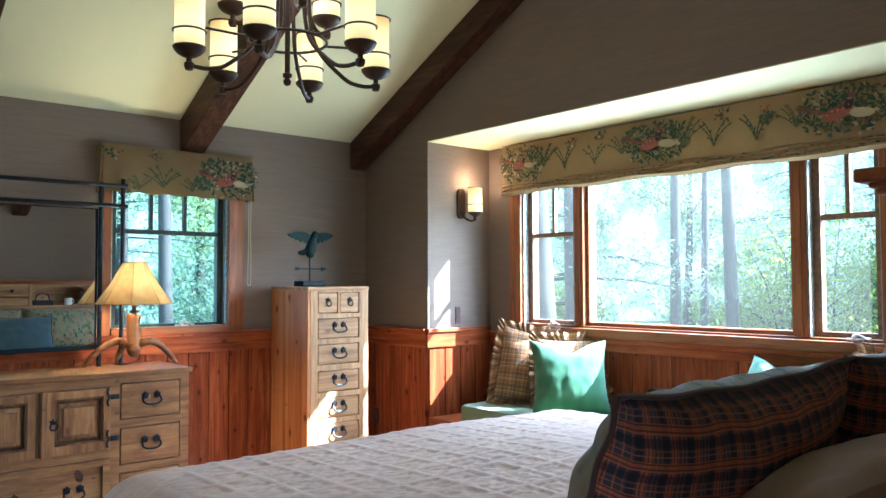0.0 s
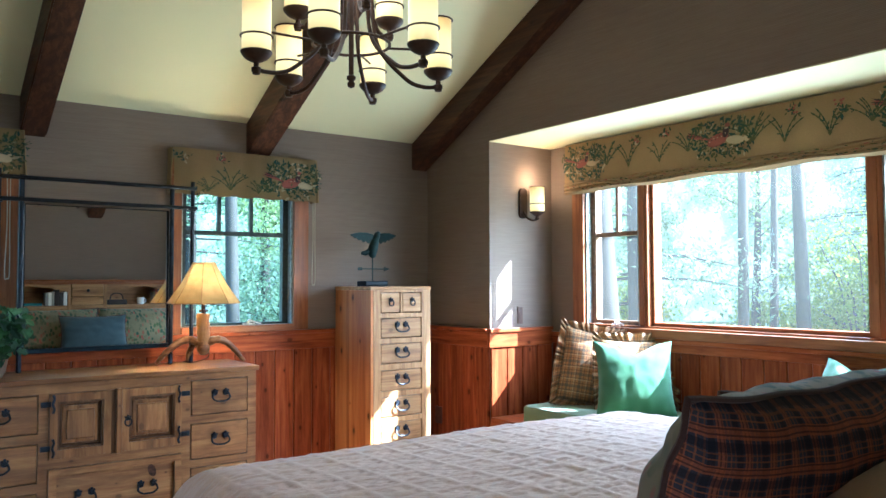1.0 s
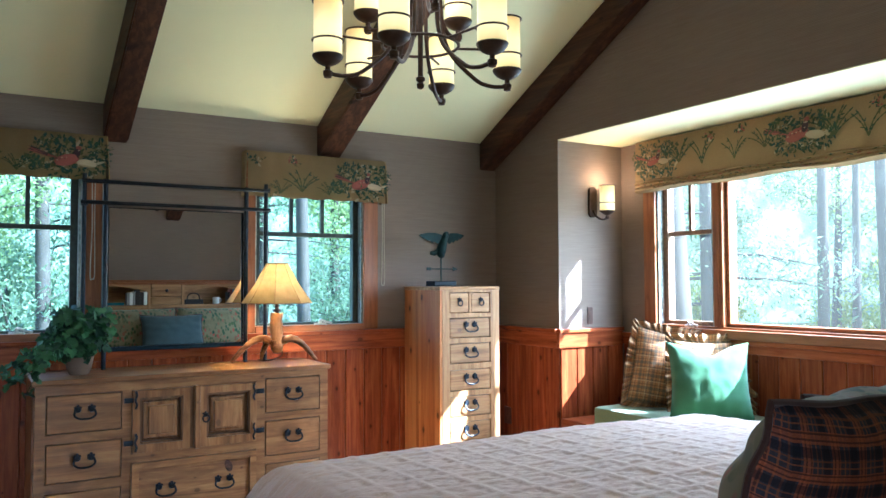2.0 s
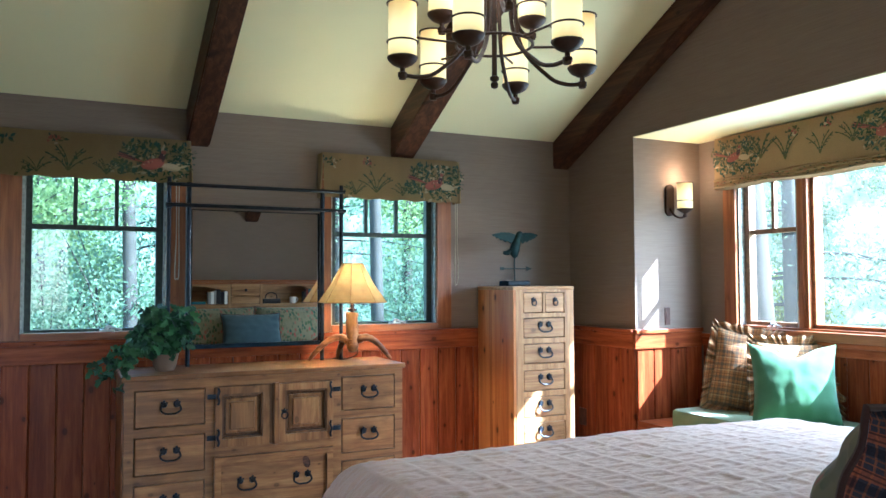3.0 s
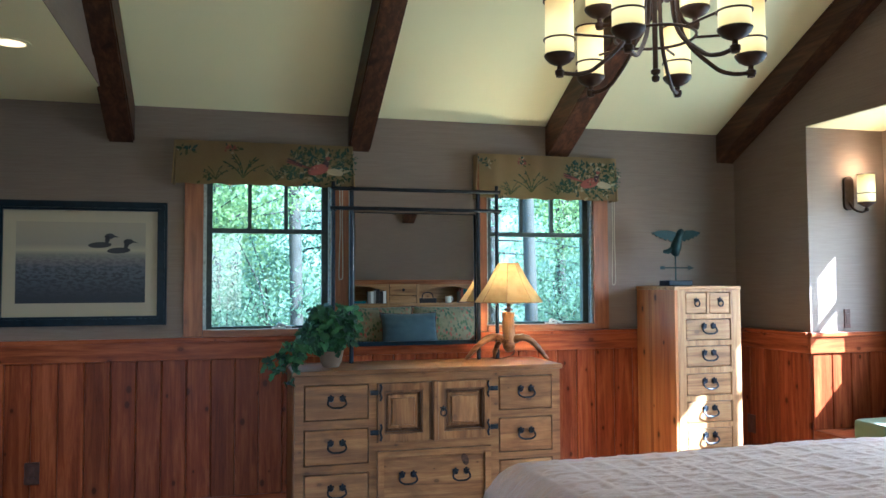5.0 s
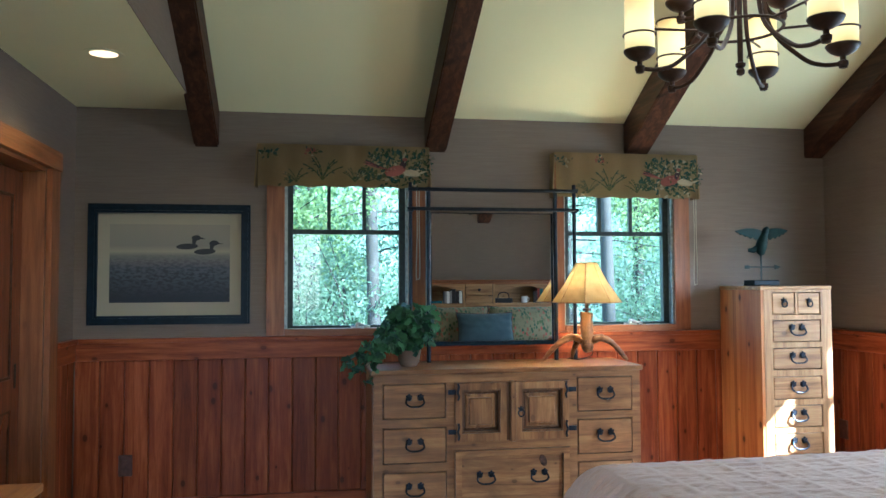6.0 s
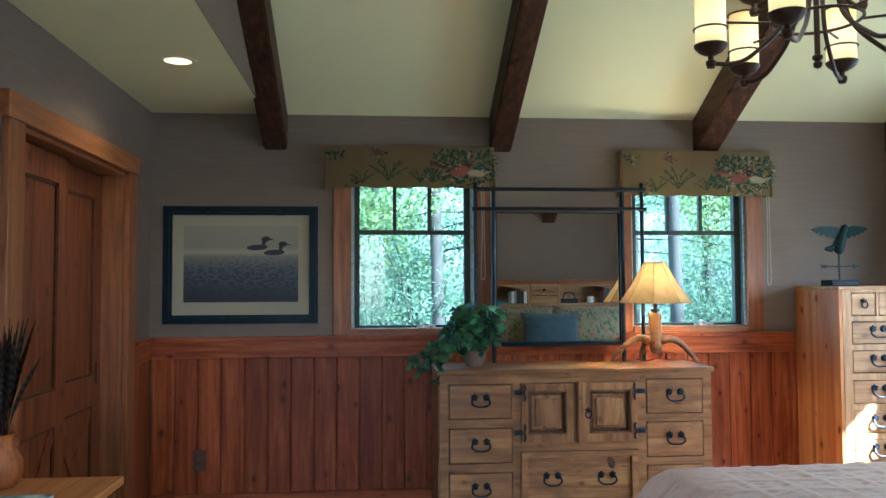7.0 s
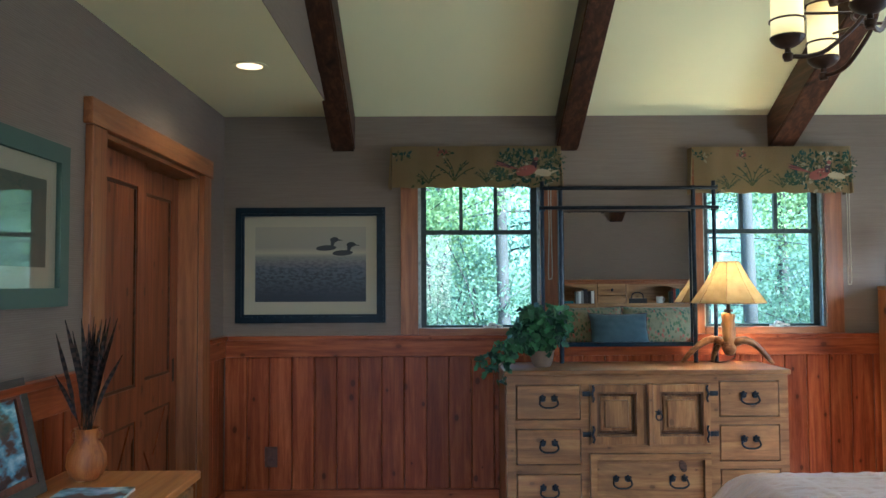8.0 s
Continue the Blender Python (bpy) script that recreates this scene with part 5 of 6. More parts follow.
# ---- weathervane figure on the chest ----
def weathervane():
    own = thing("weathervane_ornament", "patinated metal eagle ornament on an arrow stand and black base", "ornament", (2.775, 4.62, 1.386))
    part("base", b_(-0.085, 0.085, -0.06, 0.06, 0.0, 0.035, bevel=0.006), "black frame", own, "black block base")
    bm = bmesh.new()
    tube(bm, [(0, 0, 0.034), (0, 0, 0.20)], 0.005, 8)
    tube(bm, [(-0.09, 0, 0.115), (0.10, 0, 0.115)], 0.004, 8)
    prism(bm, [(0.09, 0.10), (0.135, 0.115), (0.09, 0.13)], "y", -0.003, 0.003)
    prism(bm, [(-0.11, 0.105), (-0.08, 0.105), (-0.08, 0.125), (-0.11, 0.125)], "y", -0.003, 0.003)
    part("arrow", bm, "verdigris", own, "", True)
    bm = bmesh.new()
    tube(bm, curve([(0.01, 0, 0.19), (0.0, 0, 0.225), (0.012, 0, 0.275), (0.03, 0, 0.325), (0.042, -0.005, 0.352), (0.062, -0.006, 0.345)], 6), [0.012, 0.018, 0.022, 0.025, 0.028, 0.030, 0.032, 0.033, 0.034, 0.034, 0.033, 0.032, 0.031, 0.030, 0.028, 0.026, 0.024, 0.022, 0.022, 0.023, 0.023, 0.022, 0.021, 0.019, 0.016, 0.014, 0.011, 0.009, 0.006, 0.004, 0.002], 10)
    tube(bm, [(0.0, 0, 0.25), (-0.05, 0.01, 0.218), (-0.075, 0.012, 0.22)], [0.014, 0.018, 0.012], 8)
    wing = [(0.0, 0.0), (0.02, 0.022), (0.06, 0.034), (0.11, 0.042), (0.165, 0.048), (0.155, 0.030), (0.148, 0.030), (0.135, 0.008), (0.126, 0.012), (0.108, -0.012), (0.098, -0.006), (0.078, -0.030), (0.066, -0.020), (0.045, -0.040), (0.03, -0.028), (0.0, -0.035)]
    for sgn, sweep in ((-1, 0.10), (1, -0.30)):
        n0 = len(bm.verts)
        prism(bm, [(u, v) for u, v in wing], "y", -0.004, 0.004)
        bm.verts.ensure_lookup_table()
        for v in bm.verts[n0:]:
            u = v.co.x
            v.co = Vector((0.022 + sgn * u * (1.1 if sgn < 0 else 0.78), v.co.y + sweep * u, 0.322 + v.co.z - 0.27 * u + 0.02 * math.sin(u * 14)))
    part("eagle", bm, "verdigris", own, "eagle with spread wings", True)


weathervane()


# ---- bed ----
BX0, BX1, BY0, BY1, BZ = 0.86, 3.04, 0.56, 2.72, 0.815


def wrap(a, half, r):
    """A length a from the middle, laid over an edge of radius r: how far out, how far down."""
    s, d = (1 if a >= 0 else -1), abs(a)
    flat = half - r
    if d <= flat:
        return a, 0.0
    arc = r * math.pi / 2
    if d < flat + arc:
        q = (d - flat) / r
        return s * (flat + r * math.sin(q)), r * (1 - math.cos(q))
    return s * half, r + d - flat - arc


def bed():
    own = thing("bed", "king bed under a dusty pink puckered quilt", "bed")
    cx, cy, hx, hy, drop, r = (BX0 + BX1) / 2, (BY0 + BY1) / 2, (BX1 - BX0) / 2, (BY1 - BY0) / 2, 0.45, 0.15
    nx, ny = 440, 480
    bm = bmesh.new()
    rows = []
    for i in range(nx + 1):
        a = (-1 + 2 * i / nx) * (hx + drop)
        row = []
        for j in range(ny + 1):
            b = -hy + (2 * hy + drop) * j / ny
            x, dx = wrap(a, hx, r)
            y, dy = wrap(b, hy, r) if b > 0 else (b, 0.0)
            z = BZ - min(math.hypot(dx, dy) if dx < 0.2 or dy < 0.2 else max(dx, dy) + 0.1, BZ - 0.06)
            cell = 0.125
            fa = abs((a / cell) % 1 - 0.5) * 2
            fb = abs((b / cell) % 1 - 0.5) * 2
            sa, sb = min(1.0, max(0.0, (fa - 0.70) / 0.16)), min(1.0, max(0.0, (fb - 0.72) / 0.16))
            n1 = noise.noise(Vector((a * 9.0, b * 30, 1.3)))
            n2 = noise.noise(Vector((a * 22.0, b * 52, 7.7)))
            n3 = noise.noise(Vector((a * 1.4, b * 1.7, 3.1)))
            n4 = noise.noise(Vector((a * 36.0, b * 70, 2.2)))
            calm = (1 - 0.95 * sa) * (1 - 0.85 * sb)
            h = 0.0038 * calm * (1.0 * n1 + 0.9 * n2 + 0.7 * n4) + 0.0042 * max(sa, sb) + 0.014 * n3
            crown = 0.025 * (1 - (a / hx) ** 2) * (1 - ((b / hy)) ** 2) if abs(a) < hx and abs(b) < hy else 0
            side = min(1.0, (dx + dy) / r)
            ox = side * h * (1 if a > 0 else -1) * (dx > 0)
            oy = side * h * (dy > 0)
            row.append(bm.verts.new((cx + x + ox, cy + y + oy, z + (1 - side * 0.8) * h + crown)))
        rows.append(row)
    for r0, r1 in zip(rows, rows[1:]):
        for j in range(ny):
            bm.faces.new((r0[j], r1[j], r1[j + 1], r0[j + 1]))
    part("quilt", bm, "quilt", own, "dusty pink ruched quilt with stitched squares", True)
    part("mattress", b_(BX0 + 0.05, BX1 - 0.05, BY0 - 0.04, BY1 - 0.05, 0.34, BZ - 0.05, bevel=0.05), "sheet", own, "tan covered mattress")
    part("bed_base", b_(BX0 + 0.06, BX1 - 0.06, BY0 - 0.04, BY1 - 0.06, 0.0, 0.339), "rustic", own, "wooden bed base")
    return own


bed()


def pillow(name, label, w, h, t, at, turn, front, back, piping=None, ruffle=None, seed=1, group="", pinch=0.06, chop=0.0):
    """A stuffed cushion standing on its lower edge: width along x, height along z, front towards -y; with piping or a ruffle."""
    rnd = random.Random(seed)
    own = thing(name, label, "pillow", at, group)
    own.matrix_basis = Matrix.Translation(at) @ Euler([radians(q) for q in turn]).to_matrix().to_4x4()
    n = 30
    ph = rnd.uniform(0, 6)

    def edge(u, v):
        k = 1 - (pinch + 0.05) * (1 - u ** 2) * (abs(v) ** 3) * (v > 0)
        q = 1 - pinch * (1 - v ** 2) * (abs(u) ** 3)
        return u * w / 2 * q, v * h / 2 * k + h / 2 - chop * h * math.exp(-(u / 0.38) ** 2) * max(0.0, v) ** 2

    for s, mat in ((-1, front), (1, back)):
        bm = bmesh.new()
        uvl = bm.loops.layers.uv.new("UVMap")
        g, weave = [], {}
        for i in range(n + 1):
            u = -1 + 2 * i / n
            col = []
            for j in range(n + 1):
                v = -1 + 2 * j / n
                x, z = edge(u, v)
                f = max(0.0, (1 - u * u) * (1 - v * v)) ** 0.5
                wr = 0.10 * noise.noise(Vector((u * 2.2 + ph, v * 2.2, s * 3.0))) + 0.05 * noise.noise(Vector((u * 6 + ph, v * 5, s * 2.0)))
                tuck = 0.16 * math.sin(17 * u + ph) * abs(v) ** 5 + 0.16 * math.sin(13 * v + ph) * abs(u) ** 5
                vert = bm.verts.new((x, s * t / 2 * f * (1 + wr + tuck + 0.12 * (-v)), z))
                weave[vert] = (u * w / 2, v * h / 2)
                col.append(vert)
            g.append(col)
        for i in range(n):
            for j in range(n):
                bm.faces.new((g[i][j], g[i + 1][j], g[i + 1][j + 1], g[i][j + 1]))
        for face in bm.faces:
            for loop in face.loops:
                loop[uvl].uv = weave[loop.vert]
        bmesh.ops.recalc_face_normals(bm, faces=bm.faces[:])
        if (sum((f.normal.y for f in bm.faces)) > 0) != (s > 0):
            bmesh.ops.reverse_faces(bm, faces=bm.faces[:])
        part("front" if s < 0 else "back", bm, mat, own, "", True)
    rim = []
    for k in range(4):
        for i in range(24):
            q = -1 + 2 * i / 24
            u, v = [(q, -1), (1, q), (-q, 1), (-1, -q)][k]
            rim.append(Vector((edge(u, v)[0], 0, edge(u, v)[1])))
    if piping:
        bm = bmesh.new()
        tube(bm, [p + Vector((0, 0.004 * math.sin(i * 0.9), 0)) for i, p in enumerate(rim + rim[:1])], 0.0058, 7)
        part("piping", bm, piping, own, "dark corded piping", True)
    if ruffle:
        bm = bmesh.new()
        c = Vector((0, 0, h / 2))
        lines = []
        uvl, weave = bm.loops.layers.uv.new("UVMap"), {}
        m = len(rim) * 3
        for i in range(m + 1):
            f = (i / 3) % len(rim)
            p = rim[int(f)].lerp(rim[(int(f) + 1) % len(rim)], f % 1)
            out = (p - c).normalized()
            wob = math.sin(i * 0.85 + math.sin(i * 0.23) * 2)
            lines.append([bm.verts.new(p + out * d + Vector((0, wob * d * 0.4, 0))) for d in (0.0, 0.02, 0.045, 0.058)])
            for d, vert in zip((0.0, 0.02, 0.045, 0.058), lines[-1]):
                weave[vert] = (i * 0.009, d)
        for a, b in zip(lines, lines[1:]):
            for k in range(3):
                bm.faces.new((a[k], b[k], b[k + 1], a[k + 1]))
        for face in bm.faces:
            for loop in face.loops:
                loop[uvl].uv = weave[loop.vert]
        part("ruffle", bm, ruffle, own, "gathered ruffle edge", True)
    return own


pillow("pillow_sham", "tartan backed pillow sham with dark piping", 0.93, 0.445, 0.27, (1.50, 1.04, 0.825), (25, 0, 3), "plaid dark", "floral cloth", "piping", seed=2, group="shams on the bed")
pillow("pillow_sham", "tartan backed pillow sham with dark piping", 0.93, 0.445, 0.27, (2.43, 1.05, 0.825), (25, 0, -2), "plaid dark", "floral cloth", "piping", seed=5, group="shams on the bed")
pillow("bed_cushion", "plain dusty blue oblong cushion", 0.62, 0.35, 0.16, (1.87, 1.24, 0.83), (18, 0, 0), "blue cloth", "blue cloth", "piping", seed=6)
pillow("bed_pillow", "tan linen sleeping pillow", 0.98, 0.46, 0.20, (1.70, 0.98, 0.85), (58, 0, 0), "sheet", "sheet", seed=9)
pillow("bed_pillow", "tan linen sleeping pillow", 0.7, 0.44, 0.20, (2.55, 0.93, 0.85), (58, 0, 0), "sheet", "sheet", seed=10)

# ---- window seat ----
SEAT = 0.615
own = thing("window_seat", "built-in window bench with a sage green cushion", "bench")
part("body", b_(EAST - 0.02, BAY_E - 0.03, BAY_S + 0.003, BAY_N - 0.03, 0.0, 0.52, bevel=0.004), "pine_y", own)
part("cushion", b_(EAST - 0.04, BAY_E - 0.032, BAY_S + 0.01, BAY_N - 0.36, 0.521, SEAT + 0.03, bevel=0.025), "seat cloth", own, "sage green cushion with piped edge", True)
pillow("seat_pillow", "tan tartan square pillow with a ruffled edge", 0.40, 0.46, 0.17, (3.70, 3.57, SEAT + 0.045), (-13, 9, -46), "plaid light", "plaid light", None, "plaid light", 11, "pillows on the window seat")
pillow("seat_pillow", "tan tartan pillow with a ruffled edge behind a green one", 0.42, 0.42, 0.15, (3.80, 3.27, SEAT + 0.04), (-14, 0, -44), "plaid light", "plaid light", None, "plaid light", 13, "pillows on the window seat")
pillow("seat_pillow", "plain sea green square pillow", 0.45, 0.44, 0.2, (3.60, 3.10, SEAT + 0.035), (-20, 0, -42), "green cloth", "green cloth", None, None, 12, "pillows on the window seat", 0.09, 0.14)
pillow("seat_pillow", "plain sea green square pillow", 0.44, 0.40, 0.2, (3.72, 1.98, SEAT + 0.035), (-16, 0, -110), "green cloth", "green cloth", None, None, 14, "pillows on the window seat", 0.09, 0.14)
pillow("seat_pillow", "tan tartan square pillow with a ruffled edge", 0.42, 0.44, 0.17, (3.76, 1.58, SEAT + 0.045), (-14, 0, -125), "plaid light", "plaid light", None, "plaid light", 15, "pillows on the window seat")


# ---- headboard and the tall cabinet beside it ----
def headboard():
    own = thing("headboard", "light pine bookcase headboard with arched niches and a small drawer", "headboard")
    x0, x1, y0, y1, top = 1.055, 2.885, 0.17, 0.435, 1.530
    bm = b_(x0 - 0.038, x1 + 0.038, y0, y1 + 0.038, top - 0.016, top, bevel=0.003)
    for k, (z0, o) in enumerate(((0.0225, 0.026), (0.030, 0.020), (0.038, 0.012), (0.048, 0.005))):
        box(bm, x0 - o, x1 + o, y0, y1 + o, top - z0 - (0.002 if k == 3 else 0), top - (0.016, 0.0225, 0.030, 0.038)[k] - 0.0002, bevel=0.002)
    part("crown", bm, "casing_x", own, "brown stepped crown moulding")
    part("back_panel", b_(x0, x1, y0, y0 + 0.02, 0.0, top - 0.051), "pale", own)
    for a, b in ((x0, x0 + 0.03), (1.77, 1.80), (2.13, 2.16), (x1 - 0.03, x1)):
        part("upright", b_(a, b, y0 + 0.021, y1, 0.0, top - 0.051), "pale_z", own)
    part("shelf", b_(x0 + 0.031, x1 - 0.031, y0 + 0.021, y1 - 0.005, 1.2350, 1.2600), "pale", own)
    part("panel", b_(x0 + 0.031, x1 - 0.031, y1 - 0.03, y1 - 0.008, 0.3, 1.2340), "pale", own)
    for a, b in ((x0 + 0.03, 1.77), (2.16, x1 - 0.03)):
        bm = bmesh.new()
        arch = [(a, 1.4930), (a, 1.4000)] + [(a + (b - a) * k / 12, 1.4000 + 0.06 * math.sin(math.pi * k / 12)) for k in range(1, 12)] + [(b, 1.4000), (b, 1.4930)]
        prism(bm, arch, "y", y1 - 0.025, y1 - 0.002)
        part("arched_rail", bm, "pale", own)
    d = part("drawer", b_(1.805, 2.125, y1 - 0.2, y1 + 0.004, 1.3500, 1.4850, bevel=0.004), "pale", own)
    bm = bmesh.new()
    lathe(bm, [(0.004, 0.0), (0.008, 0.012), (0.017, 0.02), (0.013, 0.03)], sides=14)
    for v in bm.verts:
        v.co = Vector((1.965 + v.co.x, y1 + 0.004 + v.co.z, 1.4150 + v.co.y))
    part("knob", bm, "iron", d, "dark round knob", True)
    part("lower_front", b_(1.805, 2.125, y1 - 0.2, y1 - 0.004, 1.2650, 1.3400, bevel=0.003), "pale", own)
    return own


headboard()
rnd = random.Random(4)
for a, kinds in ((1.555, ("book grey", "paper white", "book grey", "book dark", "book dark", "paper white")), (2.64, ("book dark", "book red", "book blue", "book grey", "book dark"))):
    x = a
    for k in kinds:
        w, h = rnd.uniform(0.022, 0.045), rnd.uniform(0.13, 0.17)
        bk = thing("book", {"book grey": "grey bound book standing on the headboard shelf", "paper white": "white bound book standing on the headboard shelf", "book dark": "dark bound book standing on the headboard shelf", "book red": "red bound book standing on the headboard shelf", "book blue": "blue bound book standing on the headboard shelf"}[k], "book", (x, 0.34, 1.2605), "headboard books")
        part("cover", b_(0, w, 0, 0.1, 0, h, bevel=0.002), k, bk)
        part("pages", b_(0.004, w - 0.004, -0.004, 0.0, 0.004, h - 0.006), "paper white", bk)
        x += w + 0.002
bk = thing("book", "blue book lying flat on the headboard shelf", "book", (1.29, 0.28, 1.2605), "headboard books")
part("cover", b_(0, 0.24, 0, 0.15, 0, 0.028, bevel=0.003), "book blue", bk)

own = thing("box", "small dark leather box with a bail handle on the headboard shelf", "box", (2.28, 0.34, 1.2605))
part("body", b_(-0.10, 0.10, -0.04, 0.05, 0.0, 0.055, bevel=0.008), "book dark", own)
bm = bmesh.new()
tube(bm, curve([(-0.07, 0.005, 0.05), (-0.055, 0.005, 0.105), (0.0, 0.005, 0.125), (0.055, 0.005, 0.105), (0.07, 0.005, 0.05)], 6), 0.006, 7)
part("handle", bm, "iron", own, "black arched handle", True)
own = thing("mug", "small white mug on the headboard shelf", "mug", (2.53, 0.36, 1.2605))
bm = bmesh.new()
lathe(bm, [(0.030, 0.0), (0.036, 0.006), (0.038, 0.075), (0.034, 0.075), (0.031, 0.012)], sides=18)
part("body", bm, "paper white", own, "", True)
bm = bmesh.new()
tube(bm, [(0.036 + 0.022 * math.sin(a), 0, 0.04 + 0.024 * math.cos(a)) for a in [3.1416 * i / 8 for i in range(9)]], 0.005, 7)
part("handle", bm, "paper white", own, "", True)

# ---- framed pictures ----
def duck(bm, x, z, s):
    def ell(cx, cz, rx, rz, a=0):
        f = bm.faces.new([bm.verts.new((cx + rx * math.cos(q) * math.cos(a) - rz * math.sin(q) * math.sin(a), 0, cz + rx * math.cos(q) * math.sin(a) + rz * math.sin(q) * math.cos(a))) for q in [6.2832 * i / 18 for i in range(18)]])
    ell(x, z, 0.062 * s, 0.017 * s, 0.05)
    ell(x + 0.040 * s, z + 0.032 * s, 0.012 * s, 0.024 * s, -0.2)
    ell(x + 0.050 * s, z + 0.050 * s, 0.026 * s, 0.016 * s, 0.1)
    bm.faces.new([bm.verts.new((x + u * s, 0, z + v * s)) for u, v in ((0.07, 0.056), (0.105, 0.044), (0.07, 0.044))])


def sea_picture():
    x0, x1, z0, z1, y = -1.232, -0.328, 1.178, 1.875, NORTH - 0.001
    own = thing("framed_picture", "grey seascape print with two water birds in a black frame", "picture")
    f = 0.052
    bm = bmesh.new()
    face_with_holes(bm, x0, x1, z0, z1, [(x0 + f, x1 - f, z0 + f, z1 - f)], y - 0.028, y)
    face_with_holes(bm, x0 + 0.012, x1 - 0.012, z0 + 0.012, z1 - 0.012, [(x0 + f - 0.014, x1 - f + 0.014, z0 + f - 0.014, z1 - f + 0.014)], y - 0.036, y - 0.0281)
    part("frame", bm, "black frame", own, "black moulded frame")
    m0 = 0.065
    part("mat", b_(x0 + f, x1 - f, y - 0.009, y - 0.006, z0 + f, z1 - f), "paper", own, "cream mat board")
    part("print", b_(x0 + f + m0, x1 - f - m0, y - 0.0105, y - 0.0091, z0 + f + m0 + 0.01, z1 - f - m0), "seascape", own)
    bm = bmesh.new()
    duck(bm, x0 + 0.545, z1 - 0.245, 1.0)
    duck(bm, x0 + 0.645, z1 - 0.275, 1.0)
    for v in bm.verts:
        v.co.y = y - 0.0112
    part("painted_birds", bm, "bird grey", own, "two dark floating birds")
    return own


sea_picture()


def facing(bm):
    bm.normal_update()
    bmesh.ops.delete(bm, geom=[f for f in bm.faces if f.normal.x < 0.9], context="FACES")
    return bm


def side_picture():
    y0, y1, z0, z1, x = 1.75, 2.865, 1.335, 1.885, WEST + 0.001
    own = thing("framed_picture", "glazed picture with a cream mat in a sage green frame", "picture")

    def ring(bm, a0, a1, b0, b1, w, d0, d1):
        for q in ((a0, a0 + w, b0, b1), (a1 - w, a1, b0, b1), (a0 + w, a1 - w, b0, b0 + w), (a0 + w, a1 - w, b1 - w, b1)):
            box(bm, x + d0, x + d1, q[0], q[1], q[2], q[3])
    bm = bmesh.new()
    ring(bm, y0, y1, z0, z1, 0.062, 0.0, 0.024)
    part("frame", bm, "green frame", own, "sage green wooden frame")
    part("mat", b_(x + 0.003, x + 0.006, y0 + 0.062, y1 - 0.062, z0 + 0.062, z1 - 0.062), "cream mat", own, "cream mat board")
    part("print", b_(x + 0.0061, x + 0.0075, y0 + 0.13, y1 - 0.13, z0 + 0.13, z1 - 0.13), "picture dark", own)
    part("glass", facing(b_(x + 0.012, x + 0.014, y0 + 0.062, y1 - 0.062, z0 + 0.062, z1 - 0.062)), "picture glass", own, "shiny picture glass").visible_shadow = False


# print colour is paled to stand in for the window's reflection
M["picture dark"] = plaster("print paled for reflection", (0.24, 0.24, 0.16), 0.5)
M["photo glass"] = pane_glass("photo glass", 0.0, 1.3, (0.97, 0.98, 0.97))
M["picture glass"] = pane_glass("picture glass", 0.0, 2.6, (0.97, 0.98, 0.97))
side_picture()


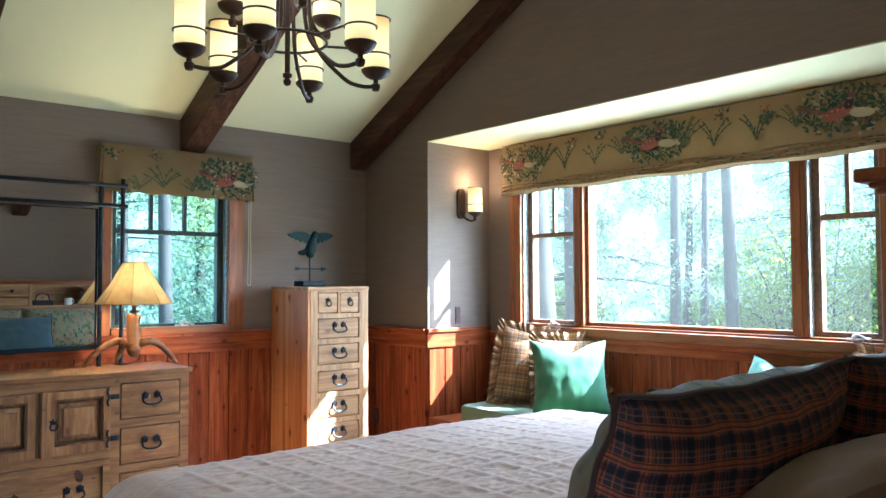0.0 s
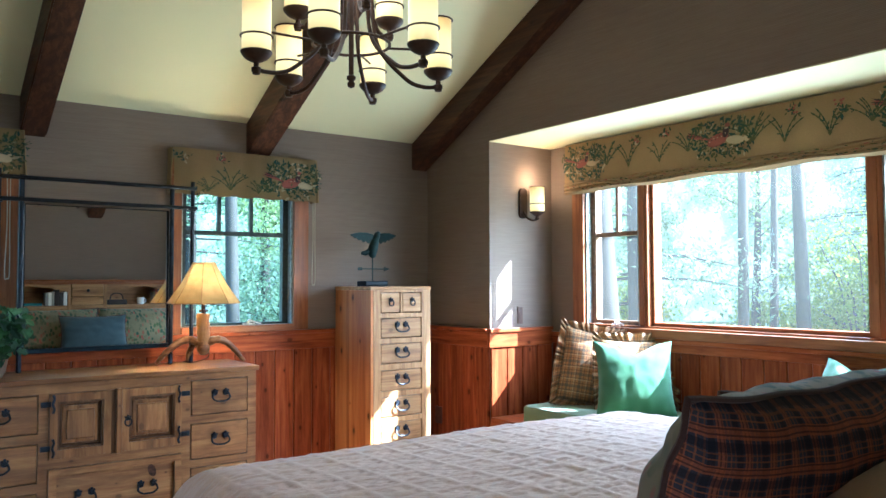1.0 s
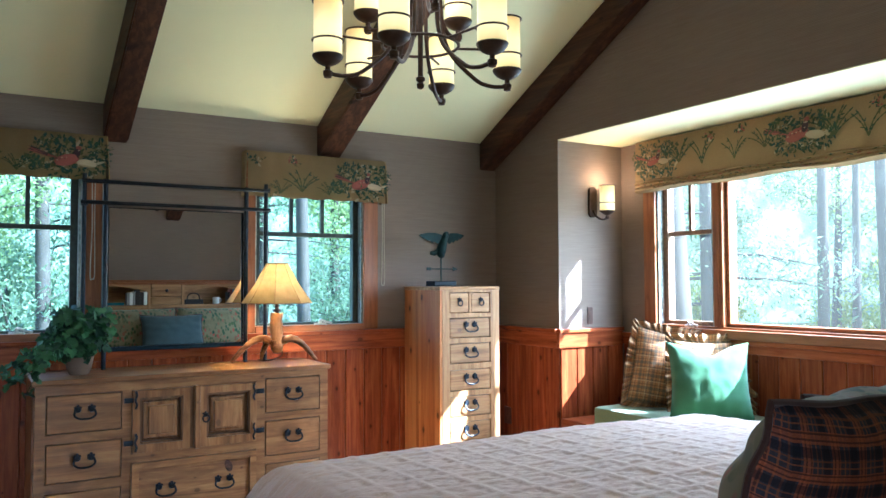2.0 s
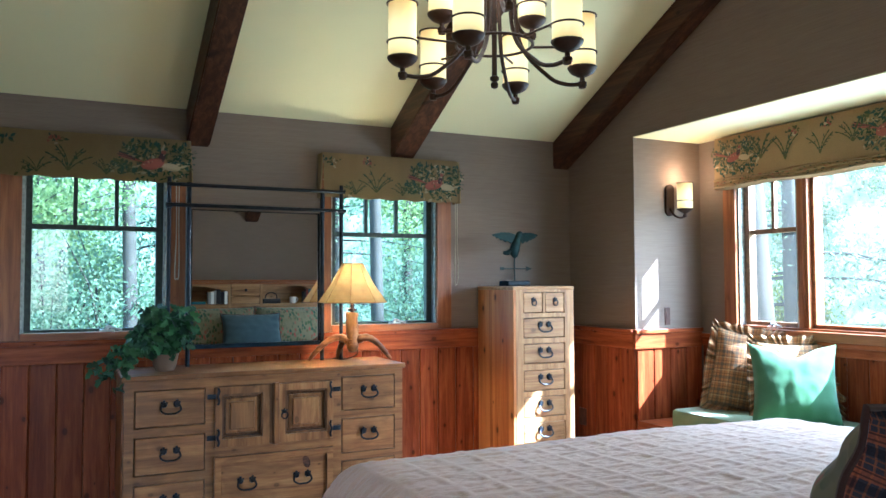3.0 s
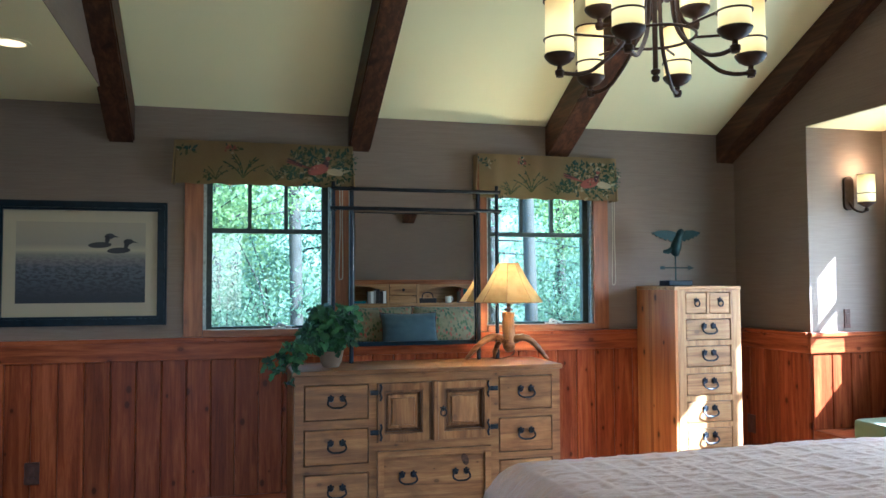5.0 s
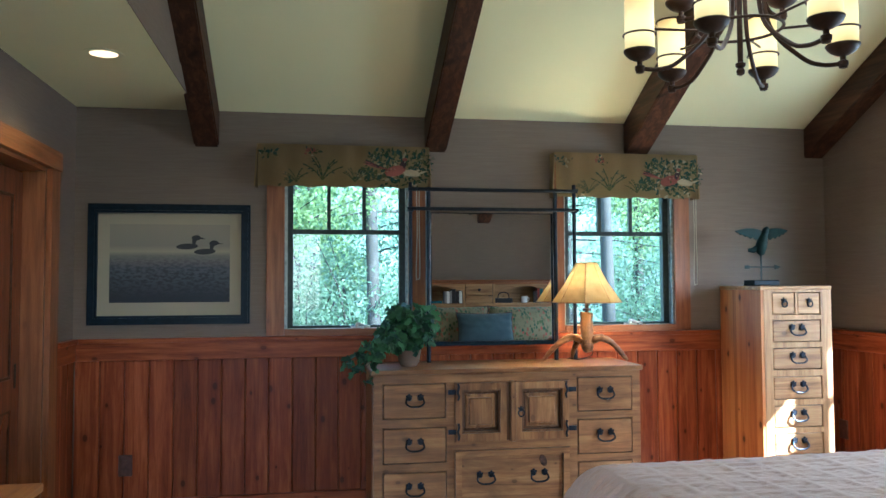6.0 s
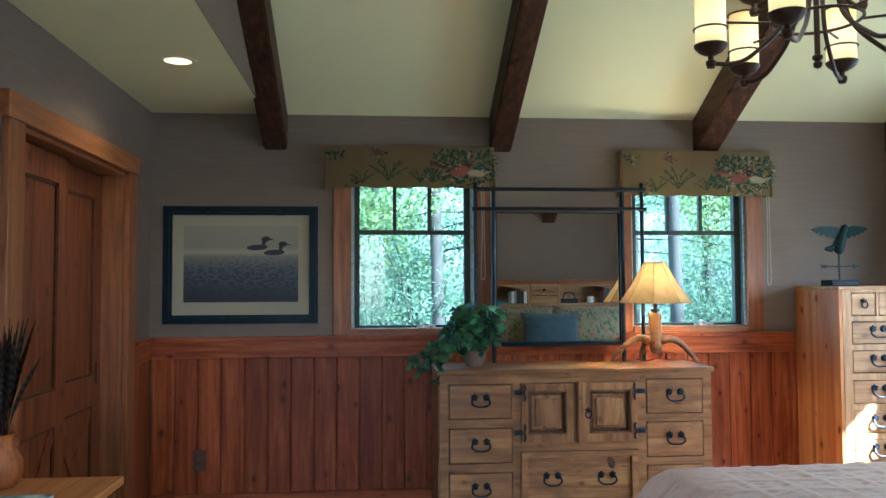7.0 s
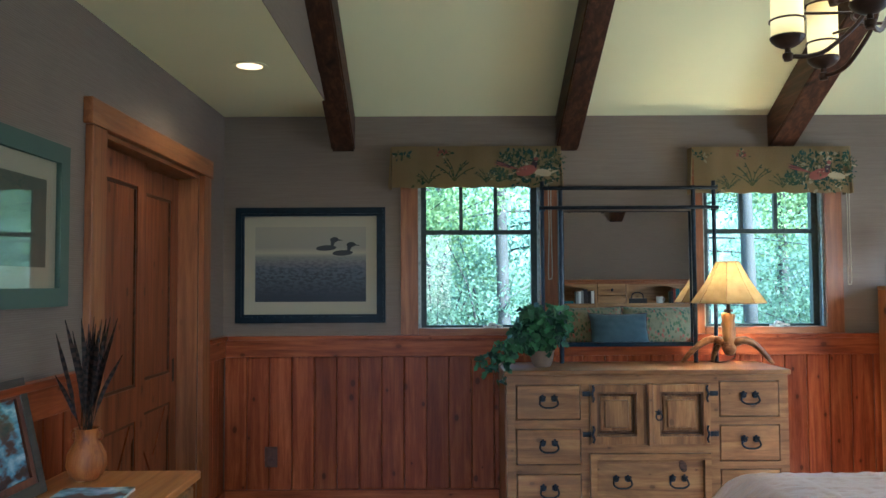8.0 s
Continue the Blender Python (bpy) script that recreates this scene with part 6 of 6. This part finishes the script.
# ---- sliding closet doors ----
def closet():
    own = thing("door_1", "brown stained panelled sliding closet doors in a pine casing", "door", kind="structure")
    c = 0.13
    part("casing", b_(WEST, WEST + 0.03, DOOR[0] - c, DOOR[0], 0.0, DOOR[2], bevel=0.004), "casing", own)
    part("casing", b_(WEST, WEST + 0.03, DOOR[1], DOOR[1] + c, 0.0, DOOR[2], bevel=0.004), "casing", own)
    part("head_casing", b_(WEST, WEST + 0.036, DOOR[0] - c - 0.02, DOOR[1] + c + 0.02, DOOR[2] + 0.0005, DOOR[2] + 0.10, bevel=0.004), "casing_y", own)
    part("jamb", b_(WEST - T + 0.001, WEST, DOOR[1] - 0.018, DOOR[1] - 0.0005, 0.0, DOOR[2]), "casing", own)
    part("jamb", b_(WEST - T + 0.001, WEST, DOOR[0] + 0.0005, DOOR[0] + 0.018, 0.0, DOOR[2]), "casing", own)
    part("head_jamb", b_(WEST - T + 0.001, WEST, DOOR[0] + 0.0185, DOOR[1] - 0.0185, DOOR[2] - 0.018, DOOR[2]), "casing_y", own)
    for y0, y1, x in ((3.18, 3.80, WEST - 0.055), (3.74, 4.398, WEST - 0.105)):
        top = DOOR[2] - 0.03
        bm = bmesh.new()
        s = 0.105
        hole1 = (y0 + s, y1 - s, 0.95, top - 0.12)
        hole2 = (y0 + s, y1 - s, 0.22, 0.80)
        for a, b, z0, z1 in ((y0, y0 + s, 0.01, top), (y1 - s, y1, 0.01, top), (y0 + s, y1 - s, 0.01, 0.22), (y0 + s, y1 - s, 0.80, 0.95), (y0 + s, y1 - s, top - 0.12, top)):
            box(bm, x - 0.036, x, a, b, z0, z1)
        leaf = part("leaf", bm, "door", own)
        for h in (hole1, hole2):
            part("panel", b_(x - 0.024, x - 0.012, h[0] + 0.001, h[1] - 0.001, h[2], h[3]), "door", leaf)
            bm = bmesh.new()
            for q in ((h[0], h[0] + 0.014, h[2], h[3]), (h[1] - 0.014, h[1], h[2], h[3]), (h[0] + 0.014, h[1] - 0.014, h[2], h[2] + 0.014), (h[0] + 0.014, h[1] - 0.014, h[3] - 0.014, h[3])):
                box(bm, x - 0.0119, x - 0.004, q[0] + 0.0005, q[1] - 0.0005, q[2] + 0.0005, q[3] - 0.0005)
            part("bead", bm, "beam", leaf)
        # crossed braces in the lower panel
        bm = bmesh.new()
        a, b, z0, z1 = hole2
        for p, q in (((a, z0), (b, z1)), ((a, z1), (b, z0))):
            d = Vector((q[0] - p[0], q[1] - p[1])).normalized() * 0.03
            prism(bm, [(p[0] - d.y, p[1] + d.x), (p[0] + d.y, p[1] - d.x), (q[0] + d.y, q[1] - d.x), (q[0] - d.y, q[1] + d.x)], "x", x - 0.0118, x - 0.0035 - 0.001 * (z0 == p[1]))
        part("brace", bm, "door", leaf)
    bm = b_(WEST - 0.105, WEST - 0.1025, 4.322, 4.350, 0.90, 1.02, bevel=0.001)
    part("finger_pull", bm, "iron", own, "dark recessed pull")


closet()


# ---- low chest with vase, photograph and magazine ----
def low_chest():
    x0, x1, y0, y1, top = WEST + 0.028, -0.828, 1.92, 2.84, 0.775
    own = thing("side_cabinet", "low honey coloured wooden cabinet against the wall", "cabinet")
    part("top", b_(x0, x1 + 0.012, y0 - 0.01, y1 + 0.01, top - 0.028, top, bevel=0.005), "top board", own)
    part("body", b_(x0, x1 - 0.02, y0, y1, 0.06, top - 0.029), "rustic", own)
    for z0, z1 in ((0.55, 0.73), (0.32, 0.535), (0.09, 0.305)):
        for a, b in ((y0 + 0.03, (y0 + y1) / 2 - 0.01), ((y0 + y1) / 2 + 0.01, y1 - 0.03)):
            part("drawer", b_(x1 - 0.0195, x1, a, b, z0, z1, bevel=0.004), "rustic", own)
    for a in (y0 + 0.02, y1 - 0.08):
        for b in (x0, x1 - 0.09):
            part("foot", b_(b, b + 0.06, a, a + 0.06, 0.0, 0.0595), "rustic_z", own)


M["top board"] = wood("honey pine top", (0.28, 0.088, 0.020), (0.48, 0.185, 0.046), (0.60, 0.28, 0.080), "y", 0.35, 0.5, 0.1)
low_chest()


def feather_vase():
    rnd = random.Random(6)
    own = thing("vase", "amber carved clay vase holding barred pheasant feathers", "vase", (-1.155, 2.735, 0.7755))
    own.scale = (0.86, 0.86, 0.86)
    bm = bmesh.new()
    lathe(bm, [(0.045, 0.0), (0.062, 0.02), (0.074, 0.055), (0.070, 0.095), (0.048, 0.135), (0.040, 0.155), (0.044, 0.185), (0.048, 0.192), (0.040, 0.190), (0.034, 0.16), (0.03, 0.13)], sides=36)
    for v in bm.verts:
        a = math.atan2(v.co.y, v.co.x)
        k = 1 + 0.03 * math.sin(a * 12) * (0.02 < v.co.z < 0.14)
        v.co.x *= k
        v.co.y *= k
    part("body", bm, "vase glaze", own, "", True)
    for s in (-1, 1):
        bm = bmesh.new()
        tube(bm, [(0.045 * s + 0.015 * s * math.sin(a), 0, 0.165 + 0.018 * math.cos(a)) for a in [3.1416 * i / 8 for i in range(9)]], 0.005, 7)
        part("lug", bm, "vase glaze", own, "", True)
    for i in range(32):
        lean = rnd.gauss(0.04, 0.17)
        dep = rnd.gauss(0, 0.10)
        ln = rnd.uniform(0.30, 0.47)
        tip = Vector((lean * ln * 0.55, dep * ln, 0.15 + ln))
        if i < 2:
            tip = Vector((-0.16 - 0.03 * i, 0.0, 0.55 - 0.16 * i))
        if tip.x < -0.1:
            tip.x = max(tip.x, -0.125)
        root = Vector((rnd.uniform(-0.015, 0.015), rnd.uniform(-0.015, 0.015), 0.13))
        line = curve([root, root.lerp(tip, 0.5) + Vector((-lean * 0.02, 0, 0.02)), tip], 12)
        bm = bmesh.new()
        w = rnd.uniform(0.006, 0.010)
        face = Vector((rnd.uniform(-0.4, 0.4), -1, 0)).normalized()
        prev = None
        for k, p in enumerate(line):
            f = k / (len(line) - 1)
            ww = w * (0.15 if f < 0.25 else min(1, (f - 0.25) * 6)) * (1 - max(0, f - 0.75) * 3.4)
            d = (line[min(k + 1, len(line) - 1)] - line[max(0, k - 1)]).normalized()
            sd = d.cross(face) * max(ww, 0.0012)
            cur = (bm.verts.new(p - sd), bm.verts.new(p - face * 0.002), bm.verts.new(p + sd))
            if prev:
                for q in (0, 1):
                    fc = bm.faces.new((prev[q], prev[q + 1], cur[q + 1], cur[q]))
                    fc.material_index = k % 2
            prev = cur
        part("feather", bm, ["feather", "feather pale"], own, "barred brown feather")


M["feather pale"] = plaster("pale feather bar", (0.045, 0.024, 0.014), 0.4)
feather_vase()


def photo():
    """A framed photograph leaning on the wall, its face towards the window bay."""
    own = thing("photo_frame", "wide grey-brown frame with a bright landscape photograph leaning on the wall", "photo frame")
    own.matrix_basis = Matrix.Translation((-1.214, 2.365, 0.7755)) @ Euler((radians(-13), 0, radians(90)), "XYZ").to_matrix().to_4x4()
    w, h = 0.42, 0.355
    bm = bmesh.new()
    face_with_holes(bm, -w / 2, w / 2, 0, h, [(-w / 2 + 0.036, w / 2 - 0.036, 0.036, h - 0.036)], -0.012, 0.012)
    part("frame", bm, "grey wood", own, "grey weathered outer frame")
    bm = bmesh.new()
    face_with_holes(bm, -w / 2 + 0.0362, w / 2 - 0.0362, 0.0362, h - 0.0362, [(-w / 2 + 0.058, w / 2 - 0.058, 0.058, h - 0.058)], -0.008, 0.010)
    part("inner_frame", bm, "door", own, "brown inner frame")
    part("print", b_(-w / 2 + 0.055, w / 2 - 0.055, 0.001, 0.006, 0.055, h - 0.055), "photo print", own, "blue and dark landscape photograph")
    part("glass", single(b_(-w / 2 + 0.0585, w / 2 - 0.0585, -0.006, -0.004, 0.0585, h - 0.0585), 1), "photo glass", own).visible_shadow = False


M["grey wood"] = wood("grey weathered wood", (0.02, 0.017, 0.012), (0.055, 0.046, 0.034), (0.10, 0.085, 0.062), "x", 0.5, 0.0, 0.1)


def photo_print():
    m, nt, b = material("landscape photograph", 0.4)
    n = noise_tex(nt, coords(nt, (6, 6, 14)), 1.5, 4)
    nt.links.new(ramp(nt, n, [(0.3, (0.02, 0.02, 0.02)), (0.46, (0.12, 0.05, 0.03)), (0.54, (0.20, 0.40, 0.55)), (0.68, (0.75, 0.88, 0.92))]), b.inputs["Base Color"])
    return m


M["photo print"] = photo_print()
photo()
own = thing("magazine", "closed magazine with a pale cover lying on the cabinet", "magazine", (-1.035, 2.45, 0.7755))
own.rotation_euler.z = radians(4)
part("pages", b_(-0.105, 0.105, -0.13, 0.13, 0.0, 0.009), "paper white", own)
part("cover", b_(-0.107, 0.107, -0.132, 0.132, 0.0092, 0.0105), "photo print", own, "pale printed cover")

# sockets and switch
for nm, lab, cat, bx in (("socket_plate", "brown double socket plate on the wainscot", "socket", (-1.05, -0.975, NORTH - 0.019, NORTH - 0.0125, 0.32, 0.44)), ("switch_plate", "brown light switch plate in the window bay", "switch", (3.672, 3.716, BAY_N - 0.007, BAY_N - 0.0005, 1.125, 1.24)), ("socket_plate", "dark socket plate low beside the chest", "socket", (EAST - 0.020, EAST - 0.0125, 4.72, 4.80, 0.40, 0.52))):
    own = thing(nm, lab, cat)
    part("plate", b_(*bx, bevel=0.002), "switch", own)
    if bx[1] - bx[0] > 0.02:
        mx_ = (bx[0] + bx[1]) / 2
        part("insert", b_(mx_ - 0.012, mx_ + 0.012, bx[2] - 0.003, bx[2] + 0.001, (bx[4] + bx[5]) / 2 - 0.03, (bx[4] + bx[5]) / 2 + 0.03, bevel=0.001), "switch", own)
# ---- outdoors ----
M["leaf far"] = leafy("sunlit leaves", (0.082, 0.130, 0.045), (0.20, 0.25, 0.095), 0.7)
M["needle"] = leafy("conifer needles", (0.074, 0.120, 0.068), (0.155, 0.21, 0.125), 0.68)
M["leaf sun"] = leafy("bright undergrowth leaves", (0.10, 0.15, 0.014), (0.22, 0.26, 0.030), 0.6)
M["bark"] = plaster("grey brown bark", (0.034, 0.029, 0.023), 0.5)
M["grass"] = plaster("dry forest floor", (0.16, 0.17, 0.07), 0.5)


# backdrop glows by itself; daylight and haze are put into its emission colours
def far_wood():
    m, nt, b = material("glowing distant wood", 1.0)
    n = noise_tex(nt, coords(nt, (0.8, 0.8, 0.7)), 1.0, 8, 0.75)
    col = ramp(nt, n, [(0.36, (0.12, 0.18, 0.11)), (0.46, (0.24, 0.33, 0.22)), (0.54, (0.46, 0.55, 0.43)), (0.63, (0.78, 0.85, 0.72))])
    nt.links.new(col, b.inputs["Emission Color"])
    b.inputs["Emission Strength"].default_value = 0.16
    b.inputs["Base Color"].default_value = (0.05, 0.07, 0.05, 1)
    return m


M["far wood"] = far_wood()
bm = bmesh.new()
bmesh.ops.create_grid(bm, x_segments=40, y_segments=40, size=70)
for v in bm.verts:
    v.co.z = -0.9 + 0.35 * noise.noise(v.co * 0.12)
setting("ground", bm, "grass", "dry grass and forest floor outside", "ground", True)
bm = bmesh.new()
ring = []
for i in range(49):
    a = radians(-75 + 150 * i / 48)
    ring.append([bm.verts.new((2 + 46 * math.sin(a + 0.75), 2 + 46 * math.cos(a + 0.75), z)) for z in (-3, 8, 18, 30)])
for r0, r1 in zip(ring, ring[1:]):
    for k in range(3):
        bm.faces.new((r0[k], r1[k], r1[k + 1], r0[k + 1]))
setting("backdrop", bm, "far wood", "glowing backdrop sheet of hazy distant woodland", "backdrop")


def tree(x, y, h, trunk_r, conifer, seed, count, clear=None):
    rnd = random.Random(seed)
    own = thing("tree", "tall conifer with a bare trunk and soft needles" if conifer else "leafy broadleaved tree in bright sun", "tree", (x, y, -1.0), "woodland trees")
    bm = bmesh.new()
    bend = Vector((rnd.uniform(-0.4, 0.4), rnd.uniform(-0.4, 0.4), 0))
    line = [bend * math.sin(q * 1.5) + Vector((0, 0, h * q)) for q in [k / 10 for k in range(11)]]
    tube(bm, line, [trunk_r * (1 - 0.85 * k / 10) for k in range(11)], 9)
    limbs = []
    for k in range(26 if conifer else 18):
        f = rnd.uniform(clear or (0.22 if not conifer else 0.15), 0.97)
        p = bend * math.sin(f * 1.5) + Vector((0, 0, h * f))
        a = rnd.uniform(0, 6.283)
        ln = (1 - f) * h * 0.22 + 0.7 if conifer else rnd.uniform(0.16, 0.30) * h * (1.15 - f)+0.5
        e = p + Vector((math.cos(a) * ln, math.sin(a) * ln, -0.12 * ln if conifer else 0.45 * ln))
        tube(bm, [p, p.lerp(e, 0.5) + Vector((0, 0, 0.08)), e], [trunk_r * 0.2 * (1 - f * 0.6), trunk_r * 0.1, 0.006], 5)
        limbs.append((p, e))
    part("trunk", bm, "bark", own, "", True)
    verts, faces = [], []
    for k in range(count):
        p, e = rnd.choice(limbs)
        c = p.lerp(e, rnd.uniform(0.25, 1.08)) + Vector((rnd.gauss(0, 0.28), rnd.gauss(0, 0.28), rnd.gauss(0, 0.22)))
        s = rnd.uniform(0.028, 0.065) if not conifer else rnd.uniform(0.035, 0.08)
        u = Vector((rnd.uniform(-1, 1), rnd.uniform(-1, 1), rnd.uniform(-1, 1))).normalized()
        v = u.cross(Vector((rnd.uniform(-1, 1), rnd.uniform(-1, 1), rnd.uniform(-1, 1)))).normalized() * (0.6 if not conifer else 0.28)
        i = len(verts)
        verts += [c - u * s, c + v * s, c + u * s, c - v * s]
        faces.append((i, i + 1, i + 2, i + 3))
    me = bpy.data.meshes.new("crown")
    me.from_pydata([tuple(q) for q in verts], [], faces)
    me.materials.append(M["needle" if conifer else "leaf far"])
    cr = new("crown", me)
    cr.parent = own
    return own


rnd = random.Random(21)
spots = []
for k in range(400):
    a = radians(rnd.uniform(-38, 112))
    d = rnd.uniform(13, 36)
    x, y = d * math.sin(a), d * math.cos(a)
    if all((x - q[0]) ** 2 + (y - q[1]) ** 2 > 9.0 for q in spots) and not (y < 8.5 and x < 9):
        spots.append((x, y))
    if len(spots) > 46:
        break
for k, (x, y) in enumerate(spots):
    d = math.hypot(x, y)
    con = k % 3 == 0
    tree(x, y, rnd.uniform(9, 14) if con else rnd.uniform(6, 10), rnd.uniform(0.13, 0.22), con, 100 + k, int(10000 if d < 22 else 7500))

# tall bare trunks close to the house
for k, (deg, d, r, h) in enumerate(((56.7, 14.0, 0.10, 19), (60.6, 15.0, 0.13, 20), (58.6, 18.0, 0.10, 14), (48.4, 9.5, 0.16, 15), (4.6, 14.0, 0.13, 17), (21.4, 13.0, 0.12, 17), (-1.0, 19.0, 0.12, 14))):
    tree(0.05 + d * math.sin(radians(deg)), 0.1 + d * math.cos(radians(deg)), h, r, True, 300 + k, 2500, 0.5)


def shrub(x, y, h, seed, mat, count=7000):
    rnd = random.Random(seed)
    own = thing("shrub", "sunlit yellow-green undergrowth shrub" if mat == "leaf sun" else "soft green undergrowth shrub", "shrub", (x, y, -1.0), "undergrowth")
    bm = bmesh.new()
    tips = []
    for k in range(14):
        a = rnd.uniform(0, 6.283)
        r = rnd.uniform(0.2, 0.45) * h
        e = Vector((r * math.cos(a), r * math.sin(a), h * rnd.uniform(0.35, 1.0)))
        tube(bm, [(0, 0, 0), e * 0.5 + Vector((0, 0, 0.15 * h)), e], [0.04, 0.02, 0.006], 5)
        tips.append(e)
    part("stems", bm, "bark", own)
    verts, faces = [], []
    for k in range(count):
        e = rnd.choice(tips)
        c = e * rnd.uniform(0.5, 1.05) + Vector((rnd.gauss(0, 0.13 * h), rnd.gauss(0, 0.13 * h), rnd.gauss(0, 0.10 * h)))
        s = rnd.uniform(0.022, 0.055)
        u = Vector((rnd.uniform(-1, 1), rnd.uniform(-1, 1), rnd.uniform(-1, 1))).normalized()
        v = u.cross(Vector((rnd.uniform(-1, 1), rnd.uniform(-1, 1), rnd.uniform(-1, 1)))).normalized() * 0.65
        i = len(verts)
        verts += [c - u * s, c + v * s, c + u * s, c - v * s]
        faces.append((i, i + 1, i + 2, i + 3))
    me = bpy.data.meshes.new("leaves")
    me.from_pydata([tuple(q) for q in verts], [], faces)
    me.materials.append(M[mat])
    new("leaves", me).parent = own


rnd = random.Random(77)
for k in range(26):
    a = radians((rnd.uniform(46, 78) if k % 2 else rnd.uniform(-8, 32)))
    d = rnd.uniform(15, 26)
    shrub(d * math.sin(a), d * math.cos(a), rnd.uniform(2.4, 4.6), 500 + k, "leaf sun" if k % 2 else "needle")
# ---- wainscot planks, one by one ----
def plank_mesh(w, h, axis):
    bm = bmesh.new()
    g, d = 0.006, 0.012
    out = [(0.0006, 0), (w - 0.0006, 0), (w - 0.0006, d - g), (w - g, d), (g, d), (0.0006, d - g)]
    lo, hi = [], []
    for u, v in out:
        co = (u, -v) if axis == "n" else (-v, u) if axis == "e" else (v, u)
        lo.append(bm.verts.new((*co, 0)))
        hi.append(bm.verts.new((*co, h)))
    for i in range(6):
        j = (i + 1) % 6
        bm.faces.new((lo[i], lo[j], hi[j], hi[i]))
    bm.faces.new(lo)
    bm.faces.new(hi)
    bmesh.ops.recalc_face_normals(bm, faces=bm.faces[:])
    return mesh_of("plank", bm, "pine")


def planks(parent, axis, start, end, fixed, z0=0.186, z1=0.973, want=0.1355):
    n = max(1, round((end - start) / want))
    w = (end - start) / n
    me = plank_mesh(w, z1 - z0, axis)
    for i in range(n):
        ob = new("plank", me)
        u = start + i * w
        ob.location = (u, fixed, z0) if axis == "n" else (fixed, u, z0)
        ob.parent = parent


planks(wall_north, "n", WEST + 0.015, EAST - 0.002, NORTH - 0.0005)
planks(wall_east, "e", BAY_N, NORTH - 0.015, EAST - 0.0005)
planks(wall_bay_north, "n", EAST + 0.0, BAY_E - 0.015, BAY_N - 0.0005)
planks(wall_bay_east, "e", BAY_S, BAY_N - 0.015, BAY_E - 0.0005, 0.53, 0.984)
planks(wall_west, "w", 1.2, 3.01, WEST + 0.0005)
planks(wall_west, "w", 4.56, NORTH - 0.015, WEST + 0.0005)

# floor boards
me_bm = bmesh.new()
box(me_bm, 0.001, 0.129, 0, 6.0, -0.011, 0.0, bevel=0.0)
board = mesh_of("floor_board", me_bm, "floor")
for i in range(40):
    ob = new("floor_board", board)
    ob.location = (WEST + 0.13 * i, -1.09, 0)
    ob.parent = floor_ob
